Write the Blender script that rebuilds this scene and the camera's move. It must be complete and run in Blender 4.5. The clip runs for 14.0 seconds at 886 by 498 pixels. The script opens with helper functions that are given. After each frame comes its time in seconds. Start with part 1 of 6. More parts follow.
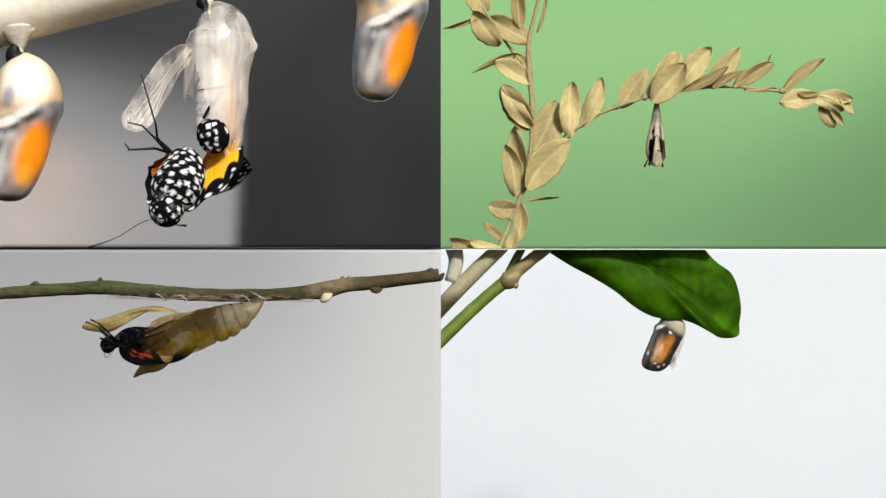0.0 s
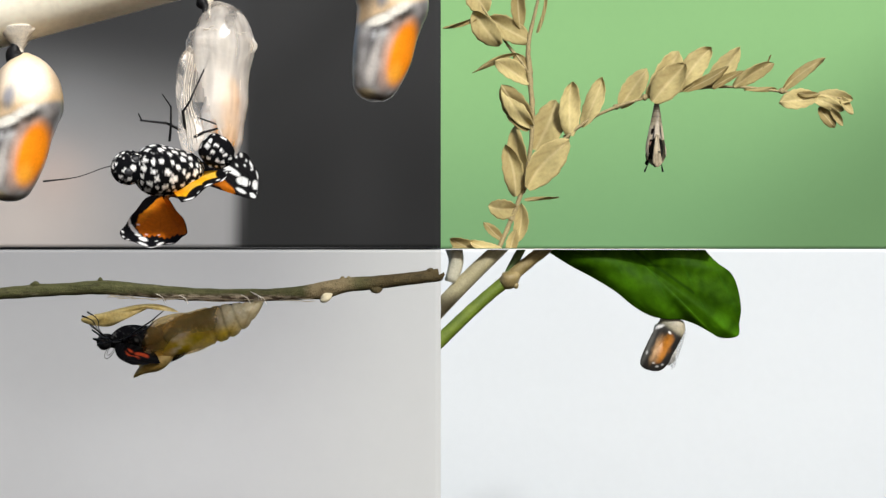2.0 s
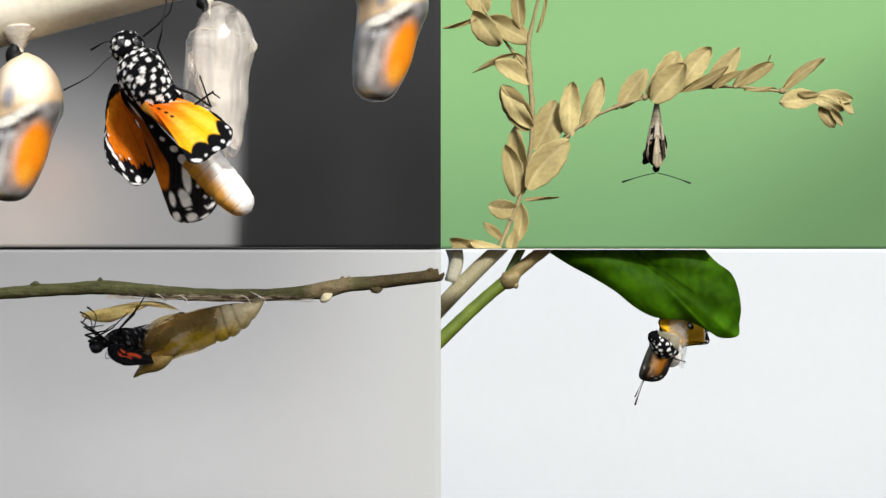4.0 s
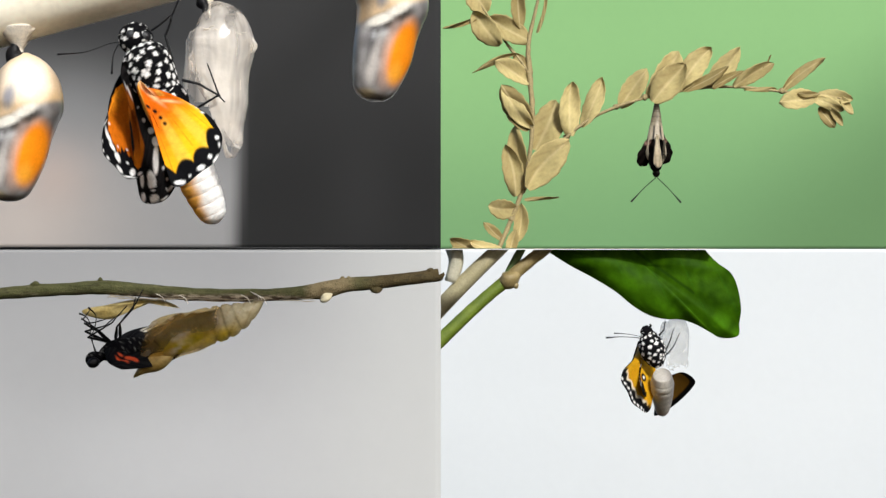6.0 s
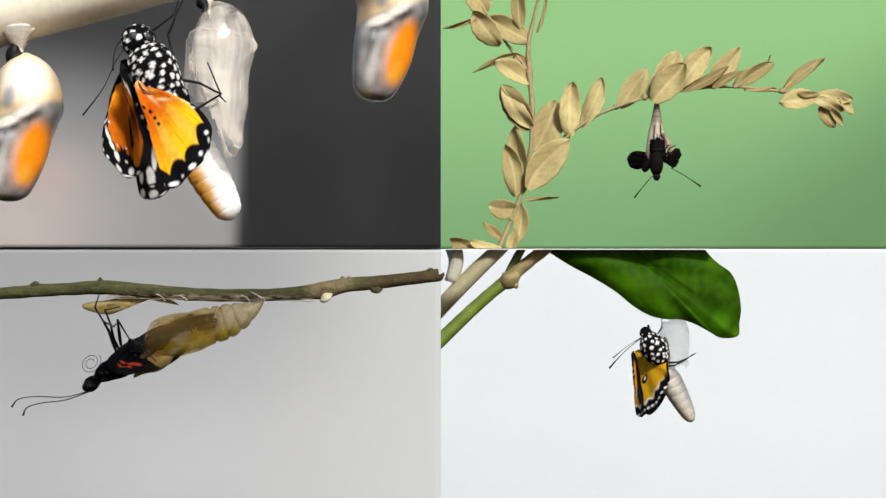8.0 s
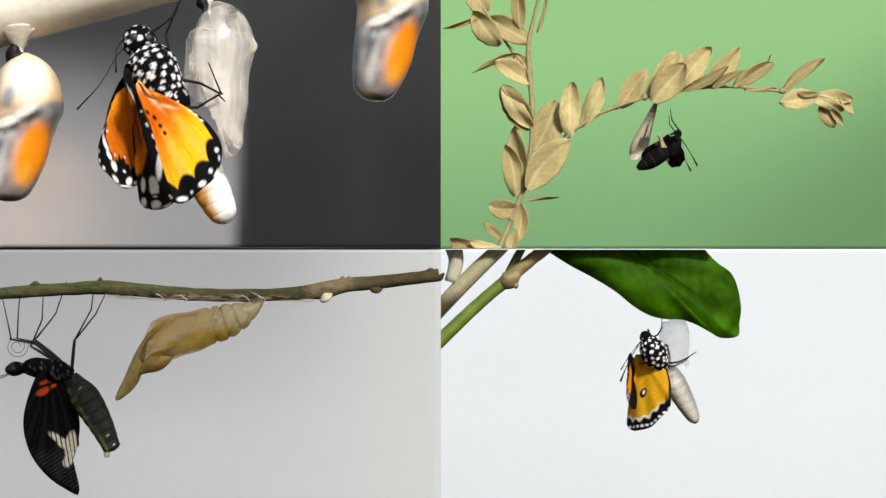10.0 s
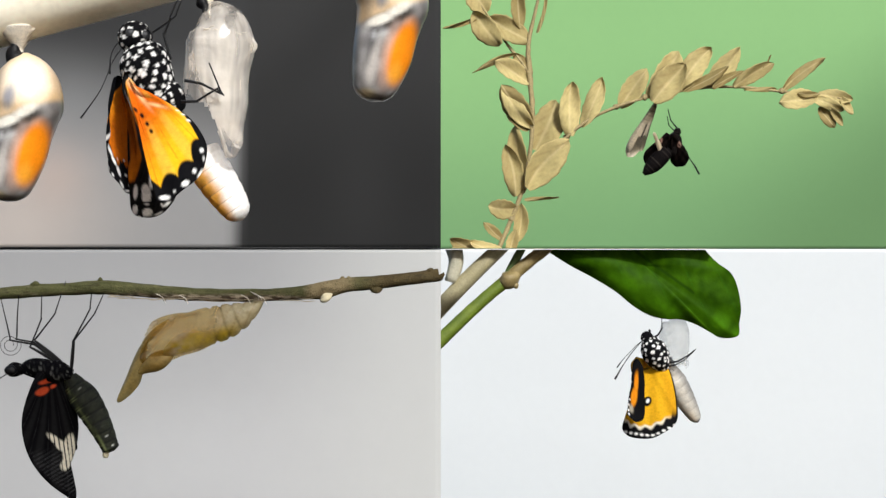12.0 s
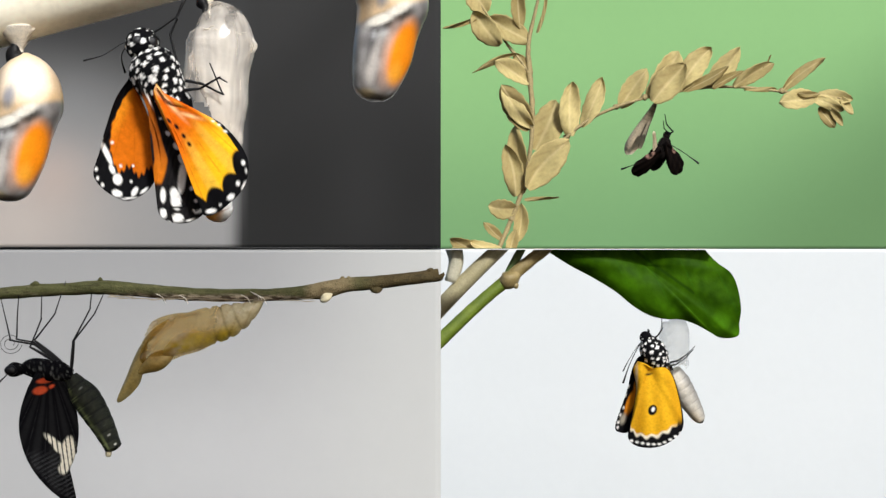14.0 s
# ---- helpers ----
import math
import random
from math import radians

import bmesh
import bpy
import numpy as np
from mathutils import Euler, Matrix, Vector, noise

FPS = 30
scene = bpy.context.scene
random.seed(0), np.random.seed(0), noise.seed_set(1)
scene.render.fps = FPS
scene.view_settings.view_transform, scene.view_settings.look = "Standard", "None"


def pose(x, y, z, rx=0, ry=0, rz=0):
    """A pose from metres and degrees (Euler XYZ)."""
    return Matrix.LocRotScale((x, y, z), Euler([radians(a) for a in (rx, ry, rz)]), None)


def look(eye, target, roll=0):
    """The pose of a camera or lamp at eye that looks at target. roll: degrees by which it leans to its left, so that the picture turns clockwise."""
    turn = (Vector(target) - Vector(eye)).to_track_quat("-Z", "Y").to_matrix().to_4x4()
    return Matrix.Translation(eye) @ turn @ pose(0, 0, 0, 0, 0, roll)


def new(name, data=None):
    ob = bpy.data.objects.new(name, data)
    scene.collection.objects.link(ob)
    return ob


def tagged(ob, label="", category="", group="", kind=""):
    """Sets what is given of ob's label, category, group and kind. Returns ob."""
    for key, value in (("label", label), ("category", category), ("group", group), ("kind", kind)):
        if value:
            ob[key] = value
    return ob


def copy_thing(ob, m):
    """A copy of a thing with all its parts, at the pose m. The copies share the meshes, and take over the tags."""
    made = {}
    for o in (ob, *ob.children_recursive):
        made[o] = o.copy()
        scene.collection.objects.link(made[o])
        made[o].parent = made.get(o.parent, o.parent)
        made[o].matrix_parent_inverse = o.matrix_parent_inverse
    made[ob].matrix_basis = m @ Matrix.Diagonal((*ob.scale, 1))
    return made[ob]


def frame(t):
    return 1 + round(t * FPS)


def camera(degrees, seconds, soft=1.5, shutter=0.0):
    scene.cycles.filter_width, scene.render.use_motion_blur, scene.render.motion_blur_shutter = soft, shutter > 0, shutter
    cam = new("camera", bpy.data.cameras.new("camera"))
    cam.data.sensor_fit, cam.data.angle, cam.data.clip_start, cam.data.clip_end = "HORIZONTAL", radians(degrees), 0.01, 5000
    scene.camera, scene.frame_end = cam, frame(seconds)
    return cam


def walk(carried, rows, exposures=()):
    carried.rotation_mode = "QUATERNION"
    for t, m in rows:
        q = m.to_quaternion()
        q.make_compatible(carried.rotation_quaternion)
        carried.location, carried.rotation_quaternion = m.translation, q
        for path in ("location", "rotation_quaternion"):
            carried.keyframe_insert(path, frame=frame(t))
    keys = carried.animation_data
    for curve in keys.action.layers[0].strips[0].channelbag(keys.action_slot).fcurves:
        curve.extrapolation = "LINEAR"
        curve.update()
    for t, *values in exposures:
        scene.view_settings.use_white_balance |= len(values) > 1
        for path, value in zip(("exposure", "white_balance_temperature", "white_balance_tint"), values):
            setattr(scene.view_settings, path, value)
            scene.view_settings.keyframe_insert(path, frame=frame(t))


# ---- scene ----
# The camera stands still before four small stages, two above two, that meet on the lens's axis.
DEGREES = 30.0
cam = camera(DEGREES, 14.0, soft=1.4)
EYE = (0.0, 0.0, 1.2)
walk(cam, [(0.0, look(EYE, (0.0, 1.0, 1.2))), (14.0, look(EYE, (0.0, 1.0, 1.2)))])

# ---- light ----
world = bpy.data.worlds.new("world")
scene.world = world
world.use_nodes = True
wn = world.node_tree
sky = wn.nodes.new("ShaderNodeTexSky")
sky.sky_type, sky.sun_disc = "NISHITA", False
sky.sun_elevation, sky.sun_rotation = radians(36), radians(158)
sky.altitude, sky.dust_density = 0.0, 3.0
background = wn.nodes["Background"]
wn.links.new(sky.outputs["Color"], background.inputs["Color"])
background.inputs["Strength"].default_value = 0.11
sun = new("sun", bpy.data.lights.new("sun", "SUN"))
sun.data.energy, sun.data.angle, sun.data.color = 4.42, radians(9), (0.975, 1.0, 0.99)
sun.matrix_world = look((0.5, -0.85, 2.21), (0.0, 0.4, 1.2))
scene.view_settings.exposure = 0.0

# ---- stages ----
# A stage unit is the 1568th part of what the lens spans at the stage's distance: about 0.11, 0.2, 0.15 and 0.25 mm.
K = 2 * math.tan(radians(DEGREES) / 2) / 1568
FAR = {1: 0.32, 2: 0.585, 3: 0.445, 4: 0.73}


def unit(stage):
    return K * FAR[stage]


def at(stage, u, v, w=0.0):
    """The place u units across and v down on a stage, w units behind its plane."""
    d = FAR[stage] + w * unit(stage)
    return Vector(((u - 784) * K * d, d, EYE[2] + (441 - v) * K * d))


def stand(stage, u, v, turn=0.0, length=1.0, width=1.0, w=0.0, lean=0.0):
    """A pose on a stage: turned clockwise in degrees, tipped back until its length and swung until its width are those shares.
    lean: how far its long axis lies to the right of straight down."""
    tip = math.copysign(math.acos(min(1.0, abs(length))), length)
    swing = math.copysign(math.acos(min(1.0, abs(width))), width)
    return (Matrix.Translation(at(stage, u, v, w)) @ Matrix.Rotation(radians(turn - lean), 4, "Y")
            @ Matrix.Rotation(tip, 4, "X") @ Matrix.Rotation(swing, 4, "Z") @ Matrix.Rotation(radians(lean), 4, "Y"))


# ---- materials ----
def nodes_of(name):
    m = bpy.data.materials.new(name)
    m.use_nodes = True
    return m, m.node_tree, m.node_tree.nodes["Principled BSDF"]


def noisy(tree, colour, scale, spread, fine=6.0):
    """Colour times two scales of noise, from the object's own coordinates. Returns the colour socket and the fine noise."""
    n, l = tree.nodes, tree.links
    place = n.new("ShaderNodeTexCoord").outputs["Object"]
    big, small = n.new("ShaderNodeTexNoise"), n.new("ShaderNodeTexNoise")
    for tex, s in ((big, scale), (small, scale * fine)):
        tex.inputs["Scale"].default_value, tex.inputs["Detail"].default_value = s, 3.0
        l.new(place, tex.inputs["Vector"])
    add = n.new("ShaderNodeMath")
    add.operation = "ADD"
    l.new(big.outputs["Fac"], add.inputs[0])
    l.new(small.outputs["Fac"], add.inputs[1])
    span = n.new("ShaderNodeMapRange")
    span.inputs["From Min"].default_value, span.inputs["From Max"].default_value = 0.6, 1.4
    span.inputs["To Min"].default_value, span.inputs["To Max"].default_value = 1 - spread, 1 + spread
    l.new(add.outputs[0], span.inputs["Value"])
    mul = n.new("ShaderNodeMix")
    mul.data_type, mul.blend_type = "RGBA", "MULTIPLY"
    mul.inputs["Factor"].default_value = 1.0
    if isinstance(colour, str):
        own = n.new("ShaderNodeAttribute")
        own.attribute_name = colour
        l.new(own.outputs["Color"], mul.inputs["A"])
    else:
        mul.inputs["A"].default_value = (*colour, 1)
    l.new(span.outputs["Result"], mul.inputs["B"])
    return mul.outputs["Result"], small.outputs["Fac"]


def surface(name, colour, rough=0.6, scale=400.0, spread=0.2, bump=0.2, depth=0.0003, sheer=0.0, coat=0.0, fine=6.0, clear=0.0, gloss=0.5, streaks=0.0, thin=False, pass_tint=(1.0, 1.0, 1.0)):
    """A solid surface; colour is a triple or the name of a colour attribute. sheer: share of light that passes as through
    a leaf; clear: share that passes straight, as through film; streaks: how far that share changes along upright bands;
    thin: the share is the colour attribute's fourth value; pass_tint: the colour of what passes."""
    m, tree, bsdf = nodes_of(name)
    n, l = tree.nodes, tree.links
    tint, grain = noisy(tree, colour, scale, spread, fine)
    l.new(tint, bsdf.inputs["Base Color"])
    bsdf.inputs["Roughness"].default_value = rough
    bsdf.inputs["Specular IOR Level"].default_value = gloss
    bsdf.inputs["Coat Weight"].default_value = coat
    bsdf.inputs["Coat Roughness"].default_value = 0.15
    if bump:
        relief = n.new("ShaderNodeBump")
        relief.inputs["Strength"].default_value, relief.inputs["Distance"].default_value = bump, depth
        l.new(grain, relief.inputs["Height"])
        l.new(relief.outputs["Normal"], bsdf.inputs["Normal"])
    last = bsdf.outputs["BSDF"]
    if sheer:
        glow = n.new("ShaderNodeBsdfTranslucent")
        l.new(tint, glow.inputs["Color"])
        mix = n.new("ShaderNodeMixShader")
        mix.inputs["Fac"].default_value = sheer
        l.new(last, mix.inputs[1])
        l.new(glow.outputs["BSDF"], mix.inputs[2])
        last = mix.outputs["Shader"]
    if clear:
        open_air = n.new("ShaderNodeBsdfTransparent")
        open_air.inputs["Color"].default_value = (*pass_tint, 1)
        mix = n.new("ShaderNodeMixShader")
        patch = n.new("ShaderNodeMapRange")
        patch.inputs["From Min"].default_value, patch.inputs["From Max"].default_value = 0.35, 0.65
        spread = 0.05 + streaks
        patch.inputs["To Min"].default_value, patch.inputs["To Max"].default_value = max(0, clear - spread), min(1, clear + spread)
        l.new(grain, patch.inputs["Value"])
        l.new(patch.outputs["Result"], mix.inputs["Fac"])
        if streaks:
            squeeze = n.new("ShaderNodeMapping")
            squeeze.inputs["Scale"].default_value = (1.0, 1.0, 0.12)
            l.new(n.new("ShaderNodeTexCoord").outputs["Object"], squeeze.inputs["Vector"])
            bands = n.new("ShaderNodeTexNoise")
            bands.inputs["Scale"].default_value, bands.inputs["Detail"].default_value = scale * 1.4, 2.5
            l.new(squeeze.outputs["Vector"], bands.inputs["Vector"])
            l.new(bands.outputs["Fac"], patch.inputs["Value"])
        if thin:
            own = n.new("ShaderNodeAttribute")
            own.attribute_name = colour
            l.new(own.outputs["Alpha"], mix.inputs["Fac"])
        l.new(last, mix.inputs[1])
        l.new(open_air.outputs["BSDF"], mix.inputs[2])
        last = mix.outputs["Shader"]
    l.new(last, n["Material Output"].inputs["Surface"])
    return m


PAINT = surface("painted_card", "tone", 0.9, 30.0, 0.015, 0.0)
WOOD = surface("pale_dowel_wood", (0.98, 0.91, 0.75), 0.6, 60.0, 0.12, 0.1, fine=12)
SILK = surface("silk", (0.75, 0.68, 0.58), 0.9, 1500, 0.3, 0.6)
EYESKIN = surface("dull_grey_eye", (0.022, 0.022, 0.025), 0.4, 700, 0.6, 0.5)
BLACK = surface("black_chitin", (0.006, 0.006, 0.007), 0.4, 1500, 0.4, 0.3, gloss=0.2)
SKIN = surface("patterned_skin", "tone", 0.45, 900, 0.18, 0.25, 0.0002, sheer=0.2)
BELLY = surface("dull_black_belly", "tone", 0.62, 1400, 0.35, 0.6, 0.0003, gloss=0.25)
FUR = surface("furry_body", "tone", 0.8, 1800, 0.35, 0.7, 0.0003, gloss=0.03)
PUPA = surface("glossy_pupa_skin", "tone", 0.30, 300, 0.10, 0.05, coat=0.35)
PADSKIN = surface("wet_wing_pad", "tone", 0.45, 700, 0.3, 0.2, 0.0002, gloss=0.25)
SCALES = surface("wing_scales", "tone", 0.65, 900, 0.22, 0.3, 0.0002, sheer=0.15, gloss=0.03)
FILM = surface("dry_clear_film", (0.98, 0.90, 0.81), 0.16, 170, 0.10, 0.4, 0.0008, sheer=0.30, clear=0.64, fine=3, gloss=1.0, streaks=0.26)
HUSK = surface("dry_husk", "tone", 0.35, 350, 0.25, 0.4, 0.0005, sheer=0.3, fine=4)
DRYLEAF = surface("dried_leaf", "tone", 0.75, 120, 0.14, 0.35, 0.0005, sheer=0.25, gloss=0.2)
DRYSTEM = surface("dried_stem", (0.30, 0.235, 0.11), 0.75, 300, 0.35, 0.6, 0.0005)
BARK = surface("green_brown_bark", "tone", 0.75, 420, 0.35, 0.8, 0.0006, gloss=0.12)
GREENLEAF = surface("green_leaf", "tone", 0.5, 60, 0.22, 0.35, 0.0008, sheer=0.30, gloss=0.035)
GREENSTEM = surface("green_stem", "tone", 0.55, 200, 0.25, 0.4, 0.0005)


# ---- mesh tools ----
def part(name, bm, material, parent=None, label=""):
    """Links a bmesh as one mesh object, under its thing where one is given."""
    bmesh.ops.recalc_face_normals(bm, faces=bm.faces)
    data = bpy.data.meshes.new(name)
    bm.to_mesh(data)
    bm.free()
    data.materials.append(material)
    for p in data.polygons:
        p.use_smooth = True
    ob = new(name, data)
    ob.parent = parent
    return tagged(ob, label)


def thing(name, label, category, m=Matrix(), group="", kind=""):
    ob = new(name)
    ob.empty_display_size = 0.005
    ob.matrix_world = m
    return tagged(ob, label, category, group, kind)


def toned(bm):
    return bm.loops.layers.float_color.new("tone")


def paint(bm, layer, colours):
    """Gives each corner the colour of its vertex; colours by vertex index."""
    bm.verts.index_update()
    for f in bm.faces:
        for loop in f.loops:
            loop[layer] = (*colours[loop.vert.index], 1.0)


def curve_through(points, n):
    """n + 1 places evenly along a smooth curve through the points (tuples of any width)."""
    p = [np.array(q, float) for q in points]
    p = [2 * p[0] - p[1]] + p + [2 * p[-1] - p[-2]]
    out = []
    spans = len(p) - 3
    for i in range(n + 1):
        x = i / n * spans
        k = min(int(x), spans - 1)
        t = x - k
        a, b, c, d = p[k:k + 4]
        out.append(0.5 * (2 * b + (c - a) * t + (2 * a - 5 * b + 4 * c - d) * t * t + (3 * b - a - 3 * c + d) * t ** 3))
    return out


def tube(points, s, sides=8, n=0, tone=None, lump=0.0, bm=None, flat=1.0):
    """A round rod through points (x right, y back, z up, radius), in units of s metres; tone(x, y, z, along) colours it."""
    bm = bm or bmesh.new()
    layer = None
    if tone:
        layer = bm.loops.layers.float_color.get("tone") or toned(bm)
    rows = curve_through(points, n or 4 * (len(points) - 1))
    wave = 0.6 / max(q[3] for q in points)
    rings, shades, side = [], {}, None
    for i, q in enumerate(rows):
        c = Vector(q[:3])
        d = Vector((rows[min(i + 1, len(rows) - 1)] - rows[max(i - 1, 0)])[:3]).normalized()
        if side is None:
            side = d.cross(Vector((0, 1, 0)))
            side = side.normalized() if side.length > 0.1 else Vector((1, 0, 0))
        side = (side - d * side.dot(d)).normalized()
        other = d.cross(side)
        ring = []
        for k in range(sides):
            a = 2 * math.pi * k / sides
            r = max(0.02, q[3]) * (1 + lump * noise.noise(Vector((c.x * wave + math.cos(a) * 1.3, c.z * wave + math.sin(a) * 1.3, c.y * wave))))
            place = c + side * (math.cos(a) * r) + other * (math.sin(a) * r * flat)
            vert = bm.verts.new(place * s)
            if tone:
                shades[vert] = tone(place.x, place.y, place.z, i / (len(rows) - 1))
            ring.append(vert)
        rings.append(ring)
    faces = []
    for a, b in zip(rings, rings[1:]):
        for k in range(sides):
            faces.append(bm.faces.new((a[k], a[(k + 1) % sides], b[(k + 1) % sides], b[k])))
    faces.append(bm.faces.new(rings[0][::-1]))
    faces.append(bm.faces.new(rings[-1]))
    if tone:
        for f in faces:
            for loop in f.loops:
                loop[layer] = (*shades[loop.vert], 1.0)[:4]
    return bm


def trim(ob, side):
    """Cuts a plant off at the line where the upper and lower stages meet; side 1 keeps what is above it."""
    bpy.context.view_layer.update()
    for o in ob.children_recursive:
        m = o.matrix_world.inverted()
        bm = bmesh.new()
        bm.from_mesh(o.data)
        cut = bmesh.ops.bisect_plane(bm, geom=bm.verts[:] + bm.edges[:] + bm.faces[:], plane_co=m @ Vector((0, 0, EYE[2] + side * 0.0003)),
                                     plane_no=m.to_3x3() @ Vector((0, 0, -side)), clear_outer=True)
        rim = [e for e in cut["geom_cut"] if isinstance(e, bmesh.types.BMEdge)]
        if rim:
            bmesh.ops.holes_fill(bm, edges=rim)
        if not bm.verts:
            bpy.data.objects.remove(o)
        else:
            bm.to_mesh(o.data)
        bm.free()


def fan(outline, root, s, tone, rings=26, around=110, bulge=0.0, ruffle=0.0, thick=0.6, bm=None):
    """A thin wing or leaf with that outline (u, v from anywhere), spread from its root, which becomes the origin.
    tone(u, v, edge, along) colours it: edge 0 at the root to 1 at the rim."""
    bm = bm or bmesh.new()
    layer = bm.loops.layers.float_color.get("tone") or toned(bm)
    rim = curve_through(list(outline) + [outline[0]], around)[:-1]
    shades = {}

    def sheet(side):
        rows = []
        for i in range(1, rings + 1):
            e = i / rings
            row = []
            for k, q in enumerate(rim):
                u, v = root[0] + (q[0] - root[0]) * e, root[1] + (q[1] - root[1]) * e
                lift = bulge * (1 - (2 * e - 1) ** 2) + ruffle * e * e * math.sin(k / around * 2 * math.pi * 9 + 1)
                y = lift + side * thick * (1 - 0.8 * e ** 6)
                vert = bm.verts.new((Vector((u - root[0], y, root[1] - v))) * s)
                shades[vert] = tone(u, v, e, k / around)
                row.append(vert)
            rows.append(row)
        hub = bm.verts.new(Vector((0, side * thick, 0)) * s)
        shades[hub] = tone(root[0], root[1], 0.0, 0.0)
        faces = []
        for k in range(around):
            j = (k + 1) % around
            faces.append(bm.faces.new((hub, rows[0][k], rows[0][j])))
            for a, b in zip(rows, rows[1:]):
                faces.append(bm.faces.new((a[k], b[k], b[j], a[j])))
        return faces, rows[-1]

    front, rim_a = sheet(-1)
    back, rim_b = sheet(1)
    made = front + back
    for k in range(around):
        j = (k + 1) % around
        made.append(bm.faces.new((rim_a[k], rim_b[k], rim_b[j], rim_a[j])))
    for f in made:
        for loop in f.loops:
            loop[layer] = (*shades[loop.vert], 1.0)
    return bm


def blend(a, b, t):
    t = max(0.0, min(1.0, t))
    return tuple(x + (y - x) * t for x, y in zip(a, b))


def step(a, b, x):
    t = max(0.0, min(1.0, (x - a) / (b - a)))
    return t * t * (3 - 2 * t)


def spotted(spots, base, white, soft=1.2):
    def tone(x, y, z, along):
        d = min(math.dist((x, y, z), c) - r for c, r in spots)
        d += 3.4 * soft * noise.noise(Vector((x, y, z)) * (0.26 / soft))
        return blend(white, base, step(-soft, soft, d))
    return tone


def inside(u, v, patches, soft=2.0):
    """How far (u, v) lies in one of the turned ellipses (u, v, half length, half width, clockwise degrees)."""
    best = 0.0
    for pu, pv, a, b, turn in patches:
        c, q = math.cos(radians(turn)), math.sin(radians(turn))
        x, y = (u - pu) * c + (v - pv) * q, -(u - pu) * q + (v - pv) * c
        d = (math.hypot(x / a, y / b) - 1) * min(a, b)
        best = max(best, 1 - step(-soft, soft, d))
    return best


def off_line(u, v, line):
    """How far (u, v) lies from a line through the points."""
    best = 1e9
    for (a, b), (c, d) in zip(line, line[1:]):
        t = max(0.0, min(1.0, ((u - a) * (c - a) + (v - b) * (d - b)) / ((c - a) ** 2 + (d - b) ** 2)))
        best = min(best, math.hypot(u - a - t * (c - a), v - b - t * (d - b)))
    return best


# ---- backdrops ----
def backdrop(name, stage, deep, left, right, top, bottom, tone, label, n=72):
    """A painted board behind a stage, in units of its own distance; tone paints its fall of light too."""
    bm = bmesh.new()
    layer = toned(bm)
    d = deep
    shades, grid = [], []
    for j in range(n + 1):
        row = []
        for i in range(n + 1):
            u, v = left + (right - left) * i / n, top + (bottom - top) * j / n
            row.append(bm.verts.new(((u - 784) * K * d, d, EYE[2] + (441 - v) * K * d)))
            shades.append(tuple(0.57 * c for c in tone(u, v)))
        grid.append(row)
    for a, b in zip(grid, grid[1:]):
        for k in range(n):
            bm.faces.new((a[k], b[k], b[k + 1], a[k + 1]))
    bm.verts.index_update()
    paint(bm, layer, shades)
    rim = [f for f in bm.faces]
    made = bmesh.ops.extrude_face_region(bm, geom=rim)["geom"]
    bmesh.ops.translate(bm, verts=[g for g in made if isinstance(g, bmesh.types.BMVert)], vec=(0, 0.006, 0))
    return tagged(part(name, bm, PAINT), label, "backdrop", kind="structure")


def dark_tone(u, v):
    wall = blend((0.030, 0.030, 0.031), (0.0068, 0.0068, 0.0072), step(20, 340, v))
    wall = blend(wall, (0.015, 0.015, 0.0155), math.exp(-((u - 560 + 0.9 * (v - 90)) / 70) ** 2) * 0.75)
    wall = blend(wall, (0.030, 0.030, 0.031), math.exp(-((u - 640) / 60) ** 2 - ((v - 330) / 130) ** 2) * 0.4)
    # the pale left part and its corner glow are blurred light, painted in
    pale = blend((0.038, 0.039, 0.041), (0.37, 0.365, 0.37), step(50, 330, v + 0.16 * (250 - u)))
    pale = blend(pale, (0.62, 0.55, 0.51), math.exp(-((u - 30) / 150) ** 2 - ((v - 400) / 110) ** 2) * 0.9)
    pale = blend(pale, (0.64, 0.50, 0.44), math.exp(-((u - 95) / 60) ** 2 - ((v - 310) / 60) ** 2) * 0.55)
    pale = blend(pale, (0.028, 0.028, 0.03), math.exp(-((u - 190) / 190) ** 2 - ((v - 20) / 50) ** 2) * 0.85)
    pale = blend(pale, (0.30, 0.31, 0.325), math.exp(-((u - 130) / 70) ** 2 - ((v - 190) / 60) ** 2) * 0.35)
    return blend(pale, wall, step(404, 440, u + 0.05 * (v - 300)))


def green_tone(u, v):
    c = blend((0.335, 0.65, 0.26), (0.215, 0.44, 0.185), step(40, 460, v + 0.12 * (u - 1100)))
    # vignetting towards the lower right is put into the colour
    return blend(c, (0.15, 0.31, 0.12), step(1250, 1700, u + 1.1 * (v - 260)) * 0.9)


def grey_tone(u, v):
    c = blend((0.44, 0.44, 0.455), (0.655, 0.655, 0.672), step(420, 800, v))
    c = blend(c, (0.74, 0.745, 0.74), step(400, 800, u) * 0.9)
    # soft shade at the middle left and along the left edge, painted in
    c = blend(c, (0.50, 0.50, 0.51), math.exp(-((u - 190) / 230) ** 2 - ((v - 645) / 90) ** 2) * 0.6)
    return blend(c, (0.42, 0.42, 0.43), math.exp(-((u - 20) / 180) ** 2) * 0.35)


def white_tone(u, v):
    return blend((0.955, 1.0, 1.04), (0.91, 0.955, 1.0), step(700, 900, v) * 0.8)


